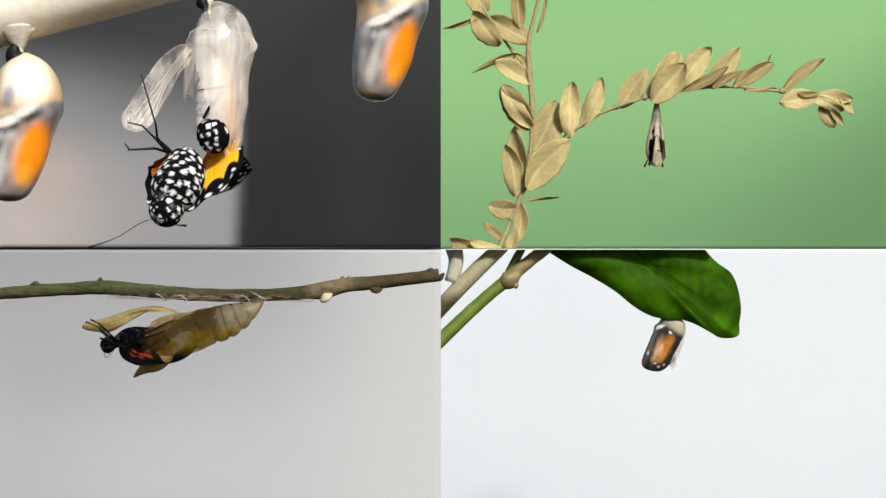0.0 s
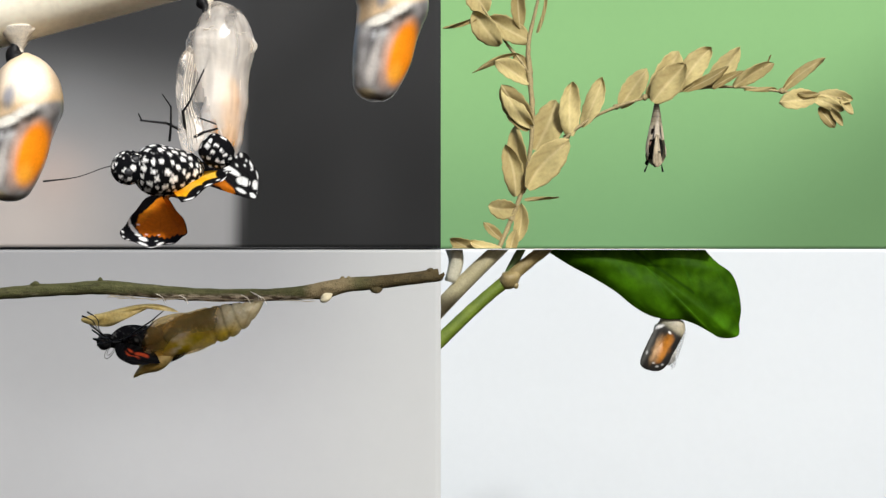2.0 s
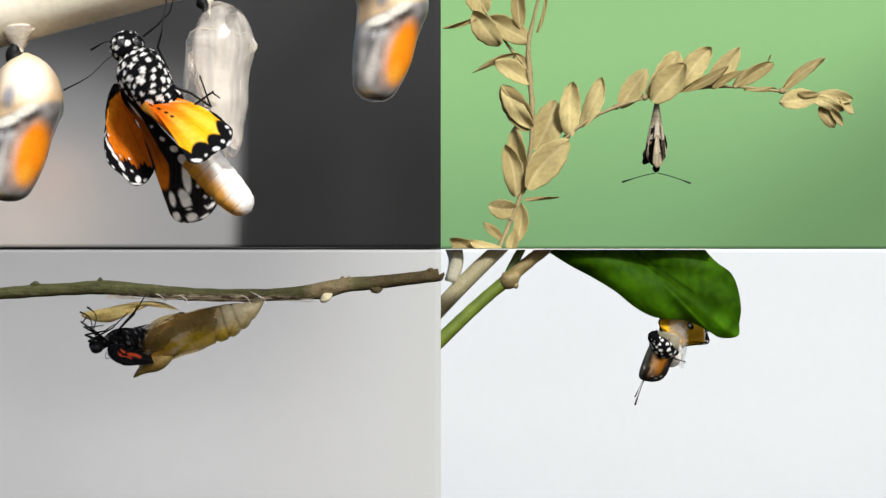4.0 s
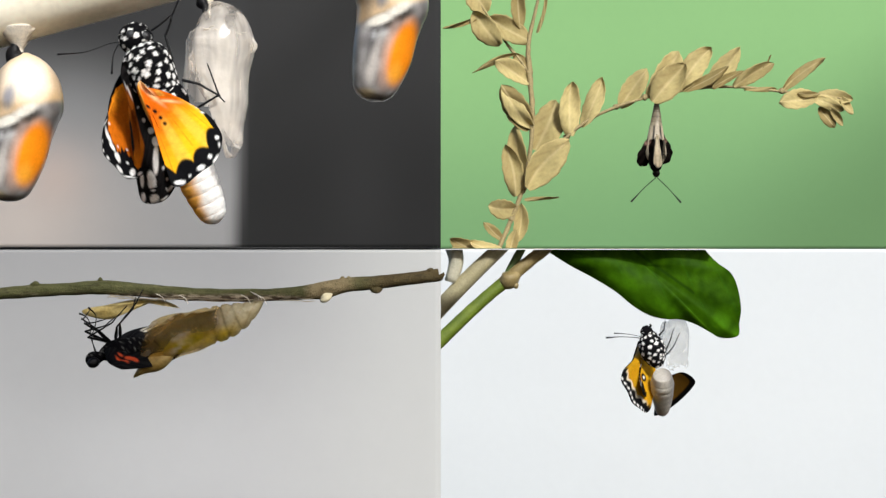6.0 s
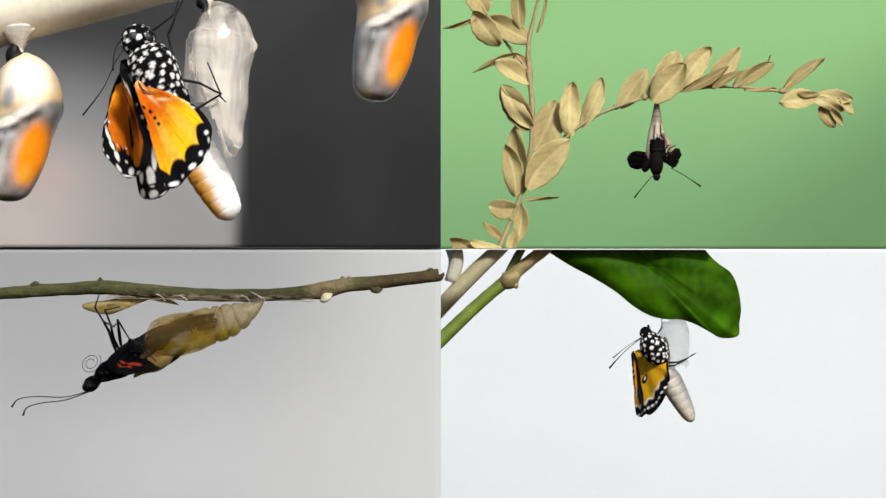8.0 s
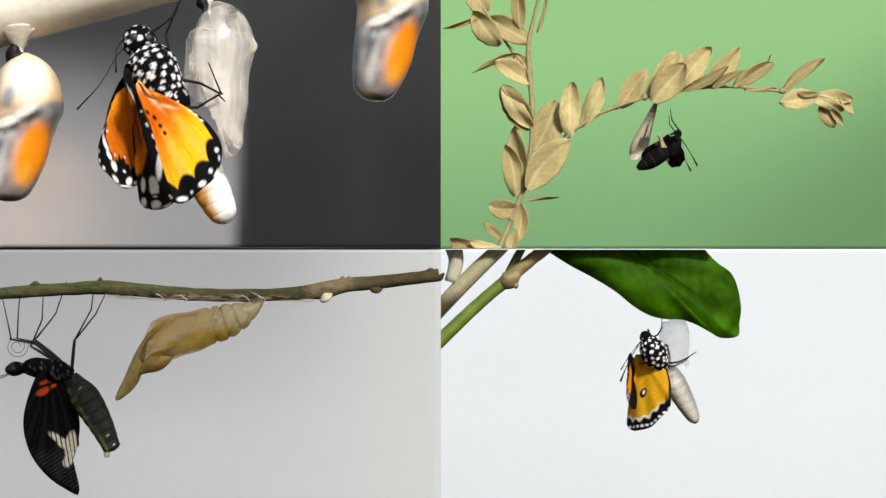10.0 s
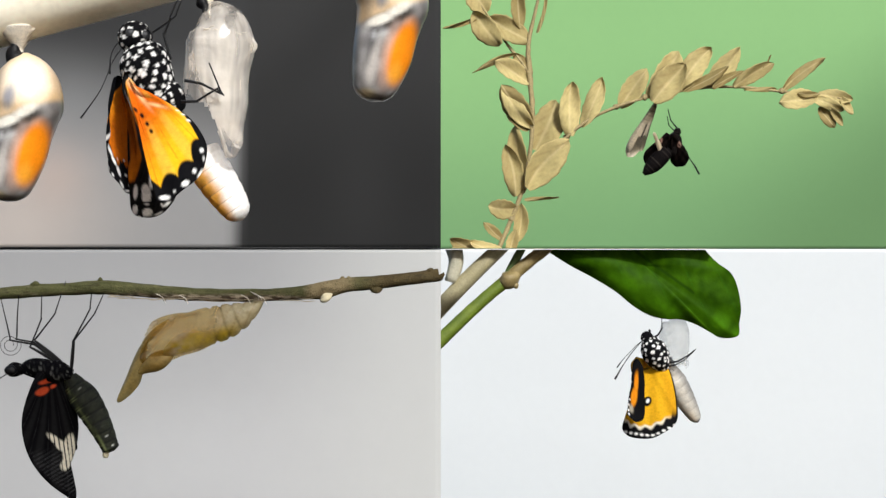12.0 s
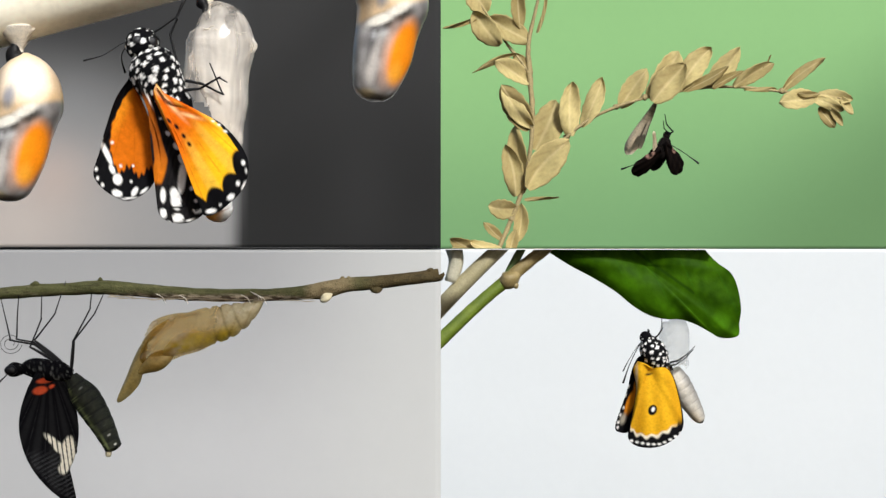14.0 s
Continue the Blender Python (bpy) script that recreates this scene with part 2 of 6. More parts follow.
LEFT_BOARD, RIGHT_BOARD = 0.57, 0.95
board_1 = backdrop("backdrop_1", 1, LEFT_BOARD, -60, 780, -60, 437.6, dark_tone, "blurred dark grey studio background with a glow painted in its corner")
board_2 = backdrop("backdrop_2", 2, RIGHT_BOARD, 765, 1640, -60, 441, green_tone, "soft green painted studio background with painted vignetting")
board_3 = backdrop("backdrop_3", 3, LEFT_BOARD, -60, 780, 441.5, 940, grey_tone, "pale grey studio background paper with painted soft shade")
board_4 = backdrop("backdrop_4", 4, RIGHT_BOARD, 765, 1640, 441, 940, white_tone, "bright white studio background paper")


def black_strip(name, points, stage_far, label):
    """A thin dark joint between the boards."""
    bm = bmesh.new()
    (u0, v0), (u1, v1) = points
    f = K * stage_far
    corners = [((u - 784) * f, stage_far + y, EYE[2] + (441 - v) * f) for y in (0.0, 0.004) for u, v in ((u0, v0), (u1, v0), (u1, v1), (u0, v1))]
    vs = [bm.verts.new(c) for c in corners]
    for q in ((0, 1, 2, 3), (4, 5, 6, 7), (0, 1, 5, 4), (1, 2, 6, 5), (2, 3, 7, 6), (3, 0, 4, 7)):
        bm.faces.new([vs[i] for i in q])
    return tagged(part(name, bm, BLACK), label, "trim", kind="structure")


black_strip("trim_1", ((-60, 437.8), (780, 441.2)), LEFT_BOARD - 0.0003, "thin black joint between two backgrounds")


def ledge(stage, left, right, w, label):
    """A very thin narrow rail on the line where the upper and lower stages meet."""
    f, d = unit(stage), FAR[stage] + w * unit(stage)
    bm = bmesh.new()
    bmesh.ops.create_cube(bm, size=1.0)
    wide = (right - left) * K * d
    bmesh.ops.scale(bm, vec=(wide, 0.018, 0.0002), verts=bm.verts)
    bmesh.ops.translate(bm, vec=(((left + right) / 2 - 784) * K * d, d, EYE[2]), verts=bm.verts)
    return tagged(part("trim_2" if stage == 2 else "trim_3", bm, SILK), label, "trim", kind="structure")

# ---- stage one: a dowel with three pupae and a hatching orange butterfly ----
WHITE, INK = (0.85, 0.83, 0.81), (0.005, 0.005, 0.006)
ORANGE, YOLK = (0.80, 0.20, 0.008), (0.88, 0.36, 0.02)


def local(points, base):
    """Points (u, v, w, radius) as seen from a base (u, v): x right, y back, z up, radius."""
    return [(u - base[0], w, base[1] - v, r) for u, v, w, r in points]


def make_dowel():
    ob = thing("wooden_dowel", "pale round wooden dowel that carries hanging pupae", "dowel", stand(1, 0, 0))
    ends = [(-141, 22, 60, 85), (399, -122, 60, 85), (879, -250, 60, 85)]
    part("rod", tube(local(ends, (0, 0)), unit(1), 40, 24, lump=0.02), WOOD, ob)
    return ob


def silk_pad(u, v, high, wide, w):
    base = (u, v)
    bm = tube(local([(u - 2, v - high, w, wide), (u - 1, v - 0.7 * high, w, wide * 0.75), (u, v - 0.35 * high, w, wide * 0.45), (u, v, w, wide * 0.24), (u + 3, v + 12, w, wide * 0.2)], base), unit(1), 14, 16, lump=0.5)
    rng = random.Random(u)
    for _ in range(22):
        a, b = rng.uniform(-1, 1), rng.uniform(-1, 1)
        tube(local([(u + a * wide * 1.2, v - high * 0.9, w + b * wide, 0.7), (u + a * wide * 0.6, v - high * 0.5, w + b * wide * 0.7, 0.6), (u + a * 4, v + 2, w + b * 4, 0.4)], base), unit(1), 4, 4, bm=bm)
    ob = thing("silk_pad", "cream tuft of spun silk under the dowel", "silk pad", stand(1, u, v), "silk pads on the dowel")
    part("tuft", bm, SILK, ob)
    return ob


def pupa_tone(x, y, z, along):
    u, v = x + 45, 100 - z
    shade = 0.5 + 0.5 * noise.noise(Vector((u * 0.05, v * 0.04, y * 0.03)))
    # the cap's pale centre is a highlight painted into its colour
    cap = blend((0.78, 0.56, 0.33), (0.88, 0.79, 0.66), inside(u, v, [(58, 145, 42, 34, 20)], 26))
    cap = blend(cap, (0.50, 0.30, 0.12), step(44, 62, abs(u - 48) + 0.25 * abs(v - 160)) * 0.7)
    cap = blend(cap, (0.16, 0.14, 0.13), inside(u, v, [(6, 165, 9, 44, 4), (-14, 150, 8, 40, 4)], 12) * 0.75)
    cap = blend(cap, (0.23, 0.24, 0.29), inside(u, v, [(31, 178, 11, 20, 10)], 7) * 0.9)
    low = blend((0.19, 0.175, 0.17), (0.38, 0.36, 0.35), step(0.35, 0.8, shade))
    low = blend(low, (0.07, 0.065, 0.065), inside(u, v, [(12, 262, 7, 46, 12), (-20, 250, 6, 60, 0)], 7) * 0.8)
    low = blend(low, (0.62, 0.57, 0.53), inside(u, v, [(8, 312, 9, 20, 10), (14, 290, 6, 26, 18)], 8) * 0.9)
    low = blend(low, (0.58, 0.46, 0.27), inside(u, v, [(-6, 348, 20, 8, 0)], 5) * 0.85)
    low = blend(low, (0.55, 0.55, 0.56), inside(u, v, [(33, 240, 9, 9, 0), (16, 246, 6, 8, 0)], 4) * 0.6)
    c = blend(cap, low, step(198, 212, v + 0.35 * (u - 40)))
    c = blend(c, (0.03, 0.025, 0.02), inside(u, v, [(68, 212, 20, 8, -30), (40, 228, 16, 6, -35)], 5) * 0.85)
    c = blend(c, (0.90, 0.85, 0.76), inside(u, v, [(26, 220, 24, 8.5, -16), (60, 202, 22, 8, -28)], 3.5))
    c = blend(c, (0.75, 0.40, 0.27), inside(u, v, [(44, 282, 13, 46, 14)], 9) * 0.75)
    c = blend(c, (0.93, 0.27, 0.008), inside(u, v, [(66, 276, 21, 58, 18)], 6))
    return blend(c, (0.95, 0.46, 0.05), inside(u, v, [(52, 312, 11, 18, 20)], 7) * 0.6)


def make_pupa():
    ob = thing("butterfly_pupa", "ripe glossy pupa with an orange wing showing through its skin", "pupa", stand(1, 45, 100, w=30), "ripe pupae on the dowel")
    spine = [(45, 94, 0, 5), (46, 108, 0, 30), (47, 130, 0, 50), (48, 160, 0, 62), (46, 186, 0, 66), (42, 207, 0, 61), (35, 238, 0, 56), (27, 280, 0, 53), (18, 318, 0, 45), (11, 342, 0, 36), (8, 354, 0, 22), (7, 359, 0, 6)]
    part("skin", tube(local(spine, (45, 100)), unit(1), 56, 90, tone=pupa_tone, lump=0.03), PUPA, ob)
    part("stalk", tube(local([(24, 76, 0, 5), (25, 84, 0, 9), (24, 94, 0, 14), (28, 104, 0, 17), (38, 114, 0, 12)], (45, 100)), unit(1), 14, 20, lump=0.15), BLACK, ob, "black stalk")
    return ob


def film_shell(spine, base, s, cut, sides=88, n=140):
    """A hollow dry skin, open where cut(u, v) says."""
    bm = tube(local(spine, base), s, sides, n, lump=0.025)
    gone = []
    for f in bm.faces:
        c = f.calc_center_median() / s
        if len(f.verts) > 4 or cut(c.x + base[0], base[1] - c.z, c.y):
            gone.append(f)
    bmesh.ops.delete(bm, geom=gone, context="FACES")
    return bm


def make_shell():
    base = (366, 12)
    ob = thing("empty_pupa_skin", "split clear dry pupa skin hanging from the dowel", "pupa skin", stand(1, *base, w=34))
    spine = [(366, 8, 0, 5), (376, 20, 0, 28), (388, 44, 0, 50), (391, 70, 0, 60), (390, 86, 0, 62), (388, 100, 0, 60.5), (385, 120, 0, 58.5), (382, 150, 0, 58), (383, 195, 0, 57), (390, 228, 0, 47), (402, 260, 0, 30), (408, 284, 0, 10)]

    def cut(u, v, y):
        edge = 178 + 18 * noise.noise(Vector((u * 0.08, y * 0.05, 3)))
        return (v > edge + max(0, u - 352) * 1.5) or (y < 10 and 118 + abs(u - 352) * 3.0 < v and u < 392)
    part("skin", film_shell(spine, base, unit(1), cut), FILM, ob)
    rng = random.Random(8)
    for k in range(16):
        u, v = rng.uniform(362, 432), rng.uniform(56, 94)
        w = -math.sqrt(max(1.0, 57 ** 2 - (u - 389) ** 2))
        a, r = rng.uniform(-0.4, 0.5), rng.uniform(6, 12)
        bend = [(u - r * math.cos(a), v + r * math.sin(a), w + 3, 0.3), (u, v + rng.uniform(-3, 3), w - 1, rng.uniform(0.5, 1.1)), (u + r * math.cos(a), v - r * math.sin(a), w + 5, 0.3)]
        part("crease", tube(local(bend, base), unit(1), 5), SILK, ob, "white fold and highlight lines in the skin")
    # long upright white lines modelled in place of highlights on the film
    for u, v, long in ((414, 100, 130), (404, 110, 70), (428, 118, 80), (352, 96, 60)):
        w = -0.9 * math.sqrt(max(1.0, 56 ** 2 - (u - 384) ** 2))
        part("crease", tube(local([(u, v, w, 0.3), (u + 2, v + long * 0.5, w, 0.8), (u - 1, v + long, w + 4, 0.3)], base), unit(1), 5), SILK, ob, "white fold and highlight lines in the skin")
    for k in range(7):
        a = 0.5 * k
        part("barb", tube(local([(438 + 2 * k, 64 + 5 * k, -24, 0.6), (446 - 2 * math.cos(a), 72 + 4 * k, -20, 1.0), (452 - 3 * k, 90 + 3 * k, -18, 0.4)], base), unit(1), 5), SILK, ob, "white hairs on the shoulder")
    part("collar", tube(local([(440, 58, -10, 1), (450, 74, -12, 3), (454, 85, -10, 4), (446, 98, -8, 3), (438, 112, -8, 1)], base), unit(1), 8), FILM, ob)
    part("stalk", tube(local([(352, -4, 0, 6), (358, 6, -4, 9), (364, 16, -8, 6), (362, 24, -14, 2)], base), unit(1), 8, lump=0.6), BLACK, ob, "black and white stalk")
    rim = [(396, 178, -42, 1.2), (392, 215, -46, 2), (398, 250, -36, 3), (404, 276, -16, 5), (412, 280, -8, 4)]
    part("rim", tube(local(rim, base), unit(1), 7, lump=0.5), FILM, ob, "torn edge")
    flap_line = [(340, 76), (312, 82), (284, 104), (258, 138), (228, 184), (215, 208), (222, 228), (246, 234), (268, 220), (284, 186), (306, 142), (338, 108)]
    flap = part("flap", fan(flap_line, (336, 92), unit(1), lambda u, v, e, k: WHITE, 16, 60, bulge=14, ruffle=1.5), FILM, ob, "clear opened wing case")
    for k in range(4):
        part("rib", tube([(-4, -4, 8 - 6 * k, 0.7), (-45, 12, -40 - 7 * k, 0.9), (-85 + 6 * k, 6, -95 - 8 * k, 0.7), (-108 + 10 * k, 0, -130, 0.4)], unit(1), 5), SILK, flap, "pale vein")
    return ob, flap


def spotted_body(stage, spine, base, seed, n, r0, r1, sides=72, rows=110, lump=0.05):
    """A furry black trunk with white spots."""
    pts = local(spine, base)
    rng = random.Random(seed)
    spots = []
    for _ in range(4000):
        p = curve_through(pts, 40)[rng.randrange(41)]
        a = rng.uniform(0, 2 * math.pi)
        c = (p[0] + math.cos(a) * p[3] * 0.92, p[1] + math.sin(a) * p[3], p[2] + math.cos(a) * p[3] * 0.35)
        r = rng.uniform(r0, r1)
        if all(math.dist(c, o) > 1.3 * (r + q) for o, q in spots):
            spots.append((c, r))
        if len(spots) >= n:
            break
    return tube(pts, unit(stage), sides, rows, tone=spotted(spots, INK, WHITE, max(0.5, 0.19 * (r0 + r1) / 1.6)), lump=lump)


def leg(points, base, stage, r=2.6, reach=None, thigh=1.0):
    """A jointed leg: thick thigh, thin shin and foot; reach: how far back the foot holds on; thigh: how much thicker the first part is."""
    n = len(points)
    pts = []
    for i, (u, v) in enumerate(points):
        pts.append((u, v, reach if reach is not None and i == n - 1 else -3.0 * i, r * (1.15 - 0.7 * i / (n - 1))))
        if i == 0 and thigh != 1.0:
            a = points[1]
            pts.append((u + 0.35 * (a[0] - u), v + 0.35 * (a[1] - v), -1.0, r * 1.2 * thigh))
            pts.append((u + 0.85 * (a[0] - u), v + 0.85 * (a[1] - v), -2.5, r * 0.95 * thigh ** 0.5))
        if 0 < i < n - 1:
            a, b = points[i + 1], (u, v)
            pts.append((b[0] + 0.12 * (a[0] - b[0]), b[1] + 0.12 * (a[1] - b[1]), -3.0 * i, r * (1.1 - 0.7 * i / (n - 1))))
    return tube(local(pts, base), unit(stage), 7, 10 * n)


def feeler(points, base, stage, r=1.0, club=2.2):
    """An antenna with a clubbed end."""
    pts = [(u, v, -2.0 * i, r) for i, (u, v) in enumerate(points)]
    pts[-1] = (*pts[-1][:3], club)
    return tube(local(pts, base), unit(stage), 6, 24)


FAR_EDGE = ((240, 138), (206, 170), (186, 215), (176, 258), (164, 300))
NEAR_EDGE = ((242, 140), (258, 190), (275, 235), (284, 280), (280, 305), (276, 322))


def far_forewing_tone(u, v, e, k):
    d = off_line(u, v, FAR_EDGE)
    c = blend((0.62, 0.145, 0.006), (0.88, 0.30, 0.015), inside(u, v, [(208, 190, 12, 48, 22)], 14))
    c = blend(c, (0.42, 0.095, 0.006), step(235, 280, u + 0.15 * (v - 220)) * 0.75)
    ray = abs(math.sin(math.atan2(u - 236, v - 130) * 13))
    c = blend(c, (0.36, 0.07, 0.005), step(0.12, 0.0, ray) * 0.4 * step(0.25, 0.5, e))
    edge = 302 + 8 * math.sin(u * 0.16) + 4 * math.sin(u * 0.7) - step(215, 188, u) * 30
    c = blend(c, INK, step(edge - 3, edge + 3, v - 0.06 * (u - 225)))
    c = blend(c, INK, step(12.5, 9, d + 3 * noise.noise(Vector((u * 0.07, v * 0.07, 2))) - step(225, 270, v) * 6))
    c = blend(c, INK, step(0.955, 0.975, e))
    white = [(187, 272, 23, 4.5, 66), (197, 300, 9, 4.5, 62), (207, 318, 10, 8, 80), (207, 343, 9, 6, 20), (238, 340, 9, 5, -60), (178, 246, 4, 2.4, 0), (228, 352, 14, 1.6, -6), (255, 338, 8, 2.5, -40),
             (170, 300, 2.4, 3.4, 0), (172, 316, 2.4, 3, 0), (181, 328, 2.6, 3.4, 0), (231, 322, 2.6, 2.6, 0), (196, 252, 3, 2.5, 0), (212, 294, 2.4, 2.4, 0), (234, 294, 2.2, 2.2, 0), (180, 218, 2.4, 2.4, 0)]
    return blend(c, WHITE, inside(u, v, white, 1.2))


def near_forewing_tone(u, v, e, k):
    d = off_line(u, v, NEAR_EDGE)
    c = blend((0.006, 0.006, 0.007), (0.03, 0.026, 0.026), 0.35 * abs(math.sin(u * 0.35 + v * 0.1)))
    brown = step(11, 8, d + 2 * math.sin(v * 0.06)) * step(160, 185, v) * step(326, 318, v)
    c = blend(c, blend((0.30, 0.075, 0.008), (0.62, 0.17, 0.01), step(250, 310, v)), brown)
    white = [(262, 175, 14, 1.3, 65), (296, 234, 4.5, 3.6, 40), (312, 256, 7, 5.5, 30), (323, 278, 10, 8, 60), (321, 312, 27, 7, 96), (309, 349, 9, 20, -10), (287, 343, 5, 13, 2), (287, 374, 6, 9, -6), (313, 382, 10, 7, 0),
             (338, 330, 3, 4, 0), (362, 338, 4, 5, 20), (354, 325, 3, 4, 0), (345, 352, 3, 3, 0), (352, 370, 9, 3, -25), (336, 386, 8, 2.4, -15), (303, 390, 16, 1.6, 0), (345, 309, 3, 3, 0), (283, 208, 3, 2, 0), (357, 356, 3, 3, 0), (342, 370, 2.4, 2.4, 0)]
    c = blend(c, WHITE, inside(u, v, white, 1.2))
    grid = min(abs(u - 298 - 0.1 * (v - 340)), abs(v - 364 + 0.1 * (u - 300)))
    return blend(c, INK, step(2.6, 1.0, grid) if v > 325 and u < 332 else 0.0)


def near_hindwing_tone(u, v, e, k):
    # orange runs to yellow, with the lit side painted brighter
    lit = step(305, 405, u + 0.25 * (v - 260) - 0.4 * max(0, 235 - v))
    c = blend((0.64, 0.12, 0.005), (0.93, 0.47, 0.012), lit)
    angle = math.atan2(u - 262, v - 128)
    ray = abs(math.sin(angle * 15))
    c = blend(c, (0.97, 0.62, 0.10), step(0.55, 1.0, ray) * 0.45 * step(0.3, 0.6, e))
    c = blend(c, (0.48, 0.10, 0.005), step(0.10, 0.0, ray) * 0.5 * step(0.3, 0.55, e))
    outer = step(0.155, 0.21, k) * step(0.72, 0.67, k)
    deep = 0.945 - 0.05 * step(0.26, 0.40, k) - 0.07 * abs(math.sin(angle * 22)) ** 0.7
    c = blend(c, INK, step(deep - 0.012, deep + 0.012, e) * outer)
    c = blend(c, (0.05, 0.03, 0.03), step(0.93, 0.96, e) * (1 - outer) * 0.85 * step(190, 230, v))
    c = blend(c, (0.92, 0.70, 0.36), inside(u, v, [(298, 184, 28, 3.0, 46), (280, 164, 10, 4, 60), (334, 206, 14, 2, 14)], 4) * 0.8)
    c = blend(c, INK, inside(u, v, [(300, 216, 6, 2.4, 50), (313, 226, 6, 3, 50), (326, 242, 5, 3, 50), (336, 256, 5, 3, 50)], 1.5))
    white = [(429, 286, 3.2, 4.4, 0), (420, 322, 3.4, 4.2, 0), (431, 326, 3.6, 9, 25), (408, 346, 7, 4.6, -35), (374, 371, 9, 4, -10), (397, 232, 3, 2.2, 0), (386, 221, 2.4, 2, 0), (376, 215, 2.4, 1.6, 0), (434, 300, 1.6, 4, 0), (390, 360, 2.4, 2.4, 0)]
    return blend(c, WHITE, inside(u, v, white, 1.2))


def belly_tone(x, y, z, along):
    # one side is painted near white, as if burnt out by the sun
    c = blend((0.90, 0.42, 0.06), (0.98, 0.96, 0.93), step(-27, -6, x + 5 * noise.noise(Vector((x * 0.05, y * 0.05, z * 0.06)))))
    ring = abs(((along * 7.0) % 1.0) - 0.5)
    return blend(c, (0.42, 0.24, 0.14), step(0.465, 0.5, ring + 0.02 * noise.noise(Vector((x * 0.1, y * 0.1, z * 0.1)))) * 0.6 * step(14, -6, x))


def make_tiger():
    """The orange butterfly. Its parts are given by their pivots and shaped as they hang at the end."""
    s = unit(1)
    ob = thing("orange_butterfly", "orange butterfly with black white-spotted body, freshly hatched, wings unfolding", "butterfly", stand(1, 280, 138))
    p = {}
    body = [(250, 84, 0, 22), (256, 96, 0, 37), (264, 112, 0, 45), (274, 132, 0, 44), (289, 156, 0, 38), (302, 176, 0, 29), (310, 190, 0, 12)]
    p["thorax"] = part("thorax", spotted_body(1, body, (280, 138), 4, 130, 3.2, 7.2), FUR, ob, "furry black trunk with white spots")
    head = [(240, 44, 0, 9), (241, 52, 0, 22), (243, 68, 0, 30), (247, 82, 0, 28), (252, 92, 0, 16)]
    p["head"] = part("head", spotted_body(1, head, (280, 138), 9, 40, 2.4, 5.4, 56, 60), FUR, ob)
    for u, w in ((240, -21), (262, -14)):
        part("eye", tube(local([(u - 8, 64, w + 2, 3), (u - 5, 66, w, 7), (u, 68, w - 2, 9), (u + 5, 70, w, 7), (u + 8, 72, w + 2, 3)], (280, 138)), s, 18), EYESKIN, p["head"], "grey striped eye")
    p["proboscis"] = part("proboscis", tube([(math.cos(a) * (15 - 0.8 * a) - 6, -16 - 0.6 * a, 68 + math.sin(a) * (15 - 0.8 * a), 1.2) for a in [0.5 * k for k in range(22)]], s, 5, 60), BLACK, p["head"], "coiled black tongue")
    p["proboscis"].location = (-0.012 * 0.1, 0, 0)
    p["waist"] = part("waist", spotted_body(1, [(0, -30, 0, 10), (0, -22, 0, 24), (0, 0, 0, 29), (0, 22, 0, 22), (0, 32, 0, 8)], (0, 0), 12, 44, 3.0, 6.0, 60, 70), FUR, ob, "black hind trunk with white spots")
    rings = []
    for k in range(29):
        f = k / 28
        r = 38 * min(1.0, 0.25 + (f * 9) ** 0.5) * (1 - 0.44 * f ** 2.6) * (1 - 0.03 * (0.5 - abs((f * 7) % 1 - 0.5) < 0.12))
        rings.append((0, 0, -150 * f, r * math.sqrt(max(0.02, 1 - (max(0.0, f - 0.86) / 0.145) ** 2))))
    p["abdomen"] = part("abdomen", tube(rings, s, 36, 112, tone=belly_tone, lump=0.02), SKIN, ob, "plump ringed orange and cream abdomen with painted glare on one side")
    p["forewing"] = part("forewing", fan([(228, 138), (205, 175), (187, 225), (177, 265), (166, 300), (170, 322), (195, 345), (225, 357), (252, 346), (272, 325), (285, 296), (278, 250), (262, 205), (246, 165), (238, 142)], (233, 145), s, far_forewing_tone, 80, 190, bulge=12, ruffle=2.0), SCALES, ob, "orange forewing with black white-spotted tip")
    p["forewing_2"] = part("forewing", fan([(248, 122), (244, 150), (258, 190), (275, 235), (283, 280), (279, 305), (275, 335), (279, 375), (300, 390), (330, 391), (358, 376), (370, 352), (362, 325), (340, 290), (312, 240), (290, 195), (270, 150), (258, 122)], (256, 138), s, near_forewing_tone, 80, 190, bulge=6, ruffle=1.6), SCALES, ob, "black forewing with white blotches")
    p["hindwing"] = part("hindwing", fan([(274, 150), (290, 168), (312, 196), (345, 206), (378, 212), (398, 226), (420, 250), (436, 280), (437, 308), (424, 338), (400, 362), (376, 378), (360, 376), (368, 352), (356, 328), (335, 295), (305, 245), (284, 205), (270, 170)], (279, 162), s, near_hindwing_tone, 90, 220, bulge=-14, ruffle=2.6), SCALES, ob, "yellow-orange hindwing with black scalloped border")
    p["leg"] = part("leg", leg([(322, 142), (352, 148), (388, 166), (366, 112)], (322, 142), 1), BLACK, ob)
    p["leg_2"] = part("leg", leg([(322, 186), (350, 186), (388, 164), (400, 176)], (322, 186), 1), BLACK, ob)
    p["leg_3"] = part("leg", leg([(310, 108), (300, 64), (312, 38), (330, -32)], (310, 108), 1, reach=58), BLACK, ob)
    p["leg_4"] = part("leg", leg([(258, 62), (286, 46), (312, 28), (324, 0)], (258, 62), 1, 2.2), BLACK, ob)
    p["antenna"] = part("antenna", feeler([(236, 58), (196, 74), (150, 104), (94, 126)], (236, 58), 1, 0.8, 1.8), BLACK, ob)
    p["antenna_2"] = part("antenna", feeler([(233, 62), (217, 72), (208, 92), (206, 124)], (233, 62), 1), BLACK, ob)
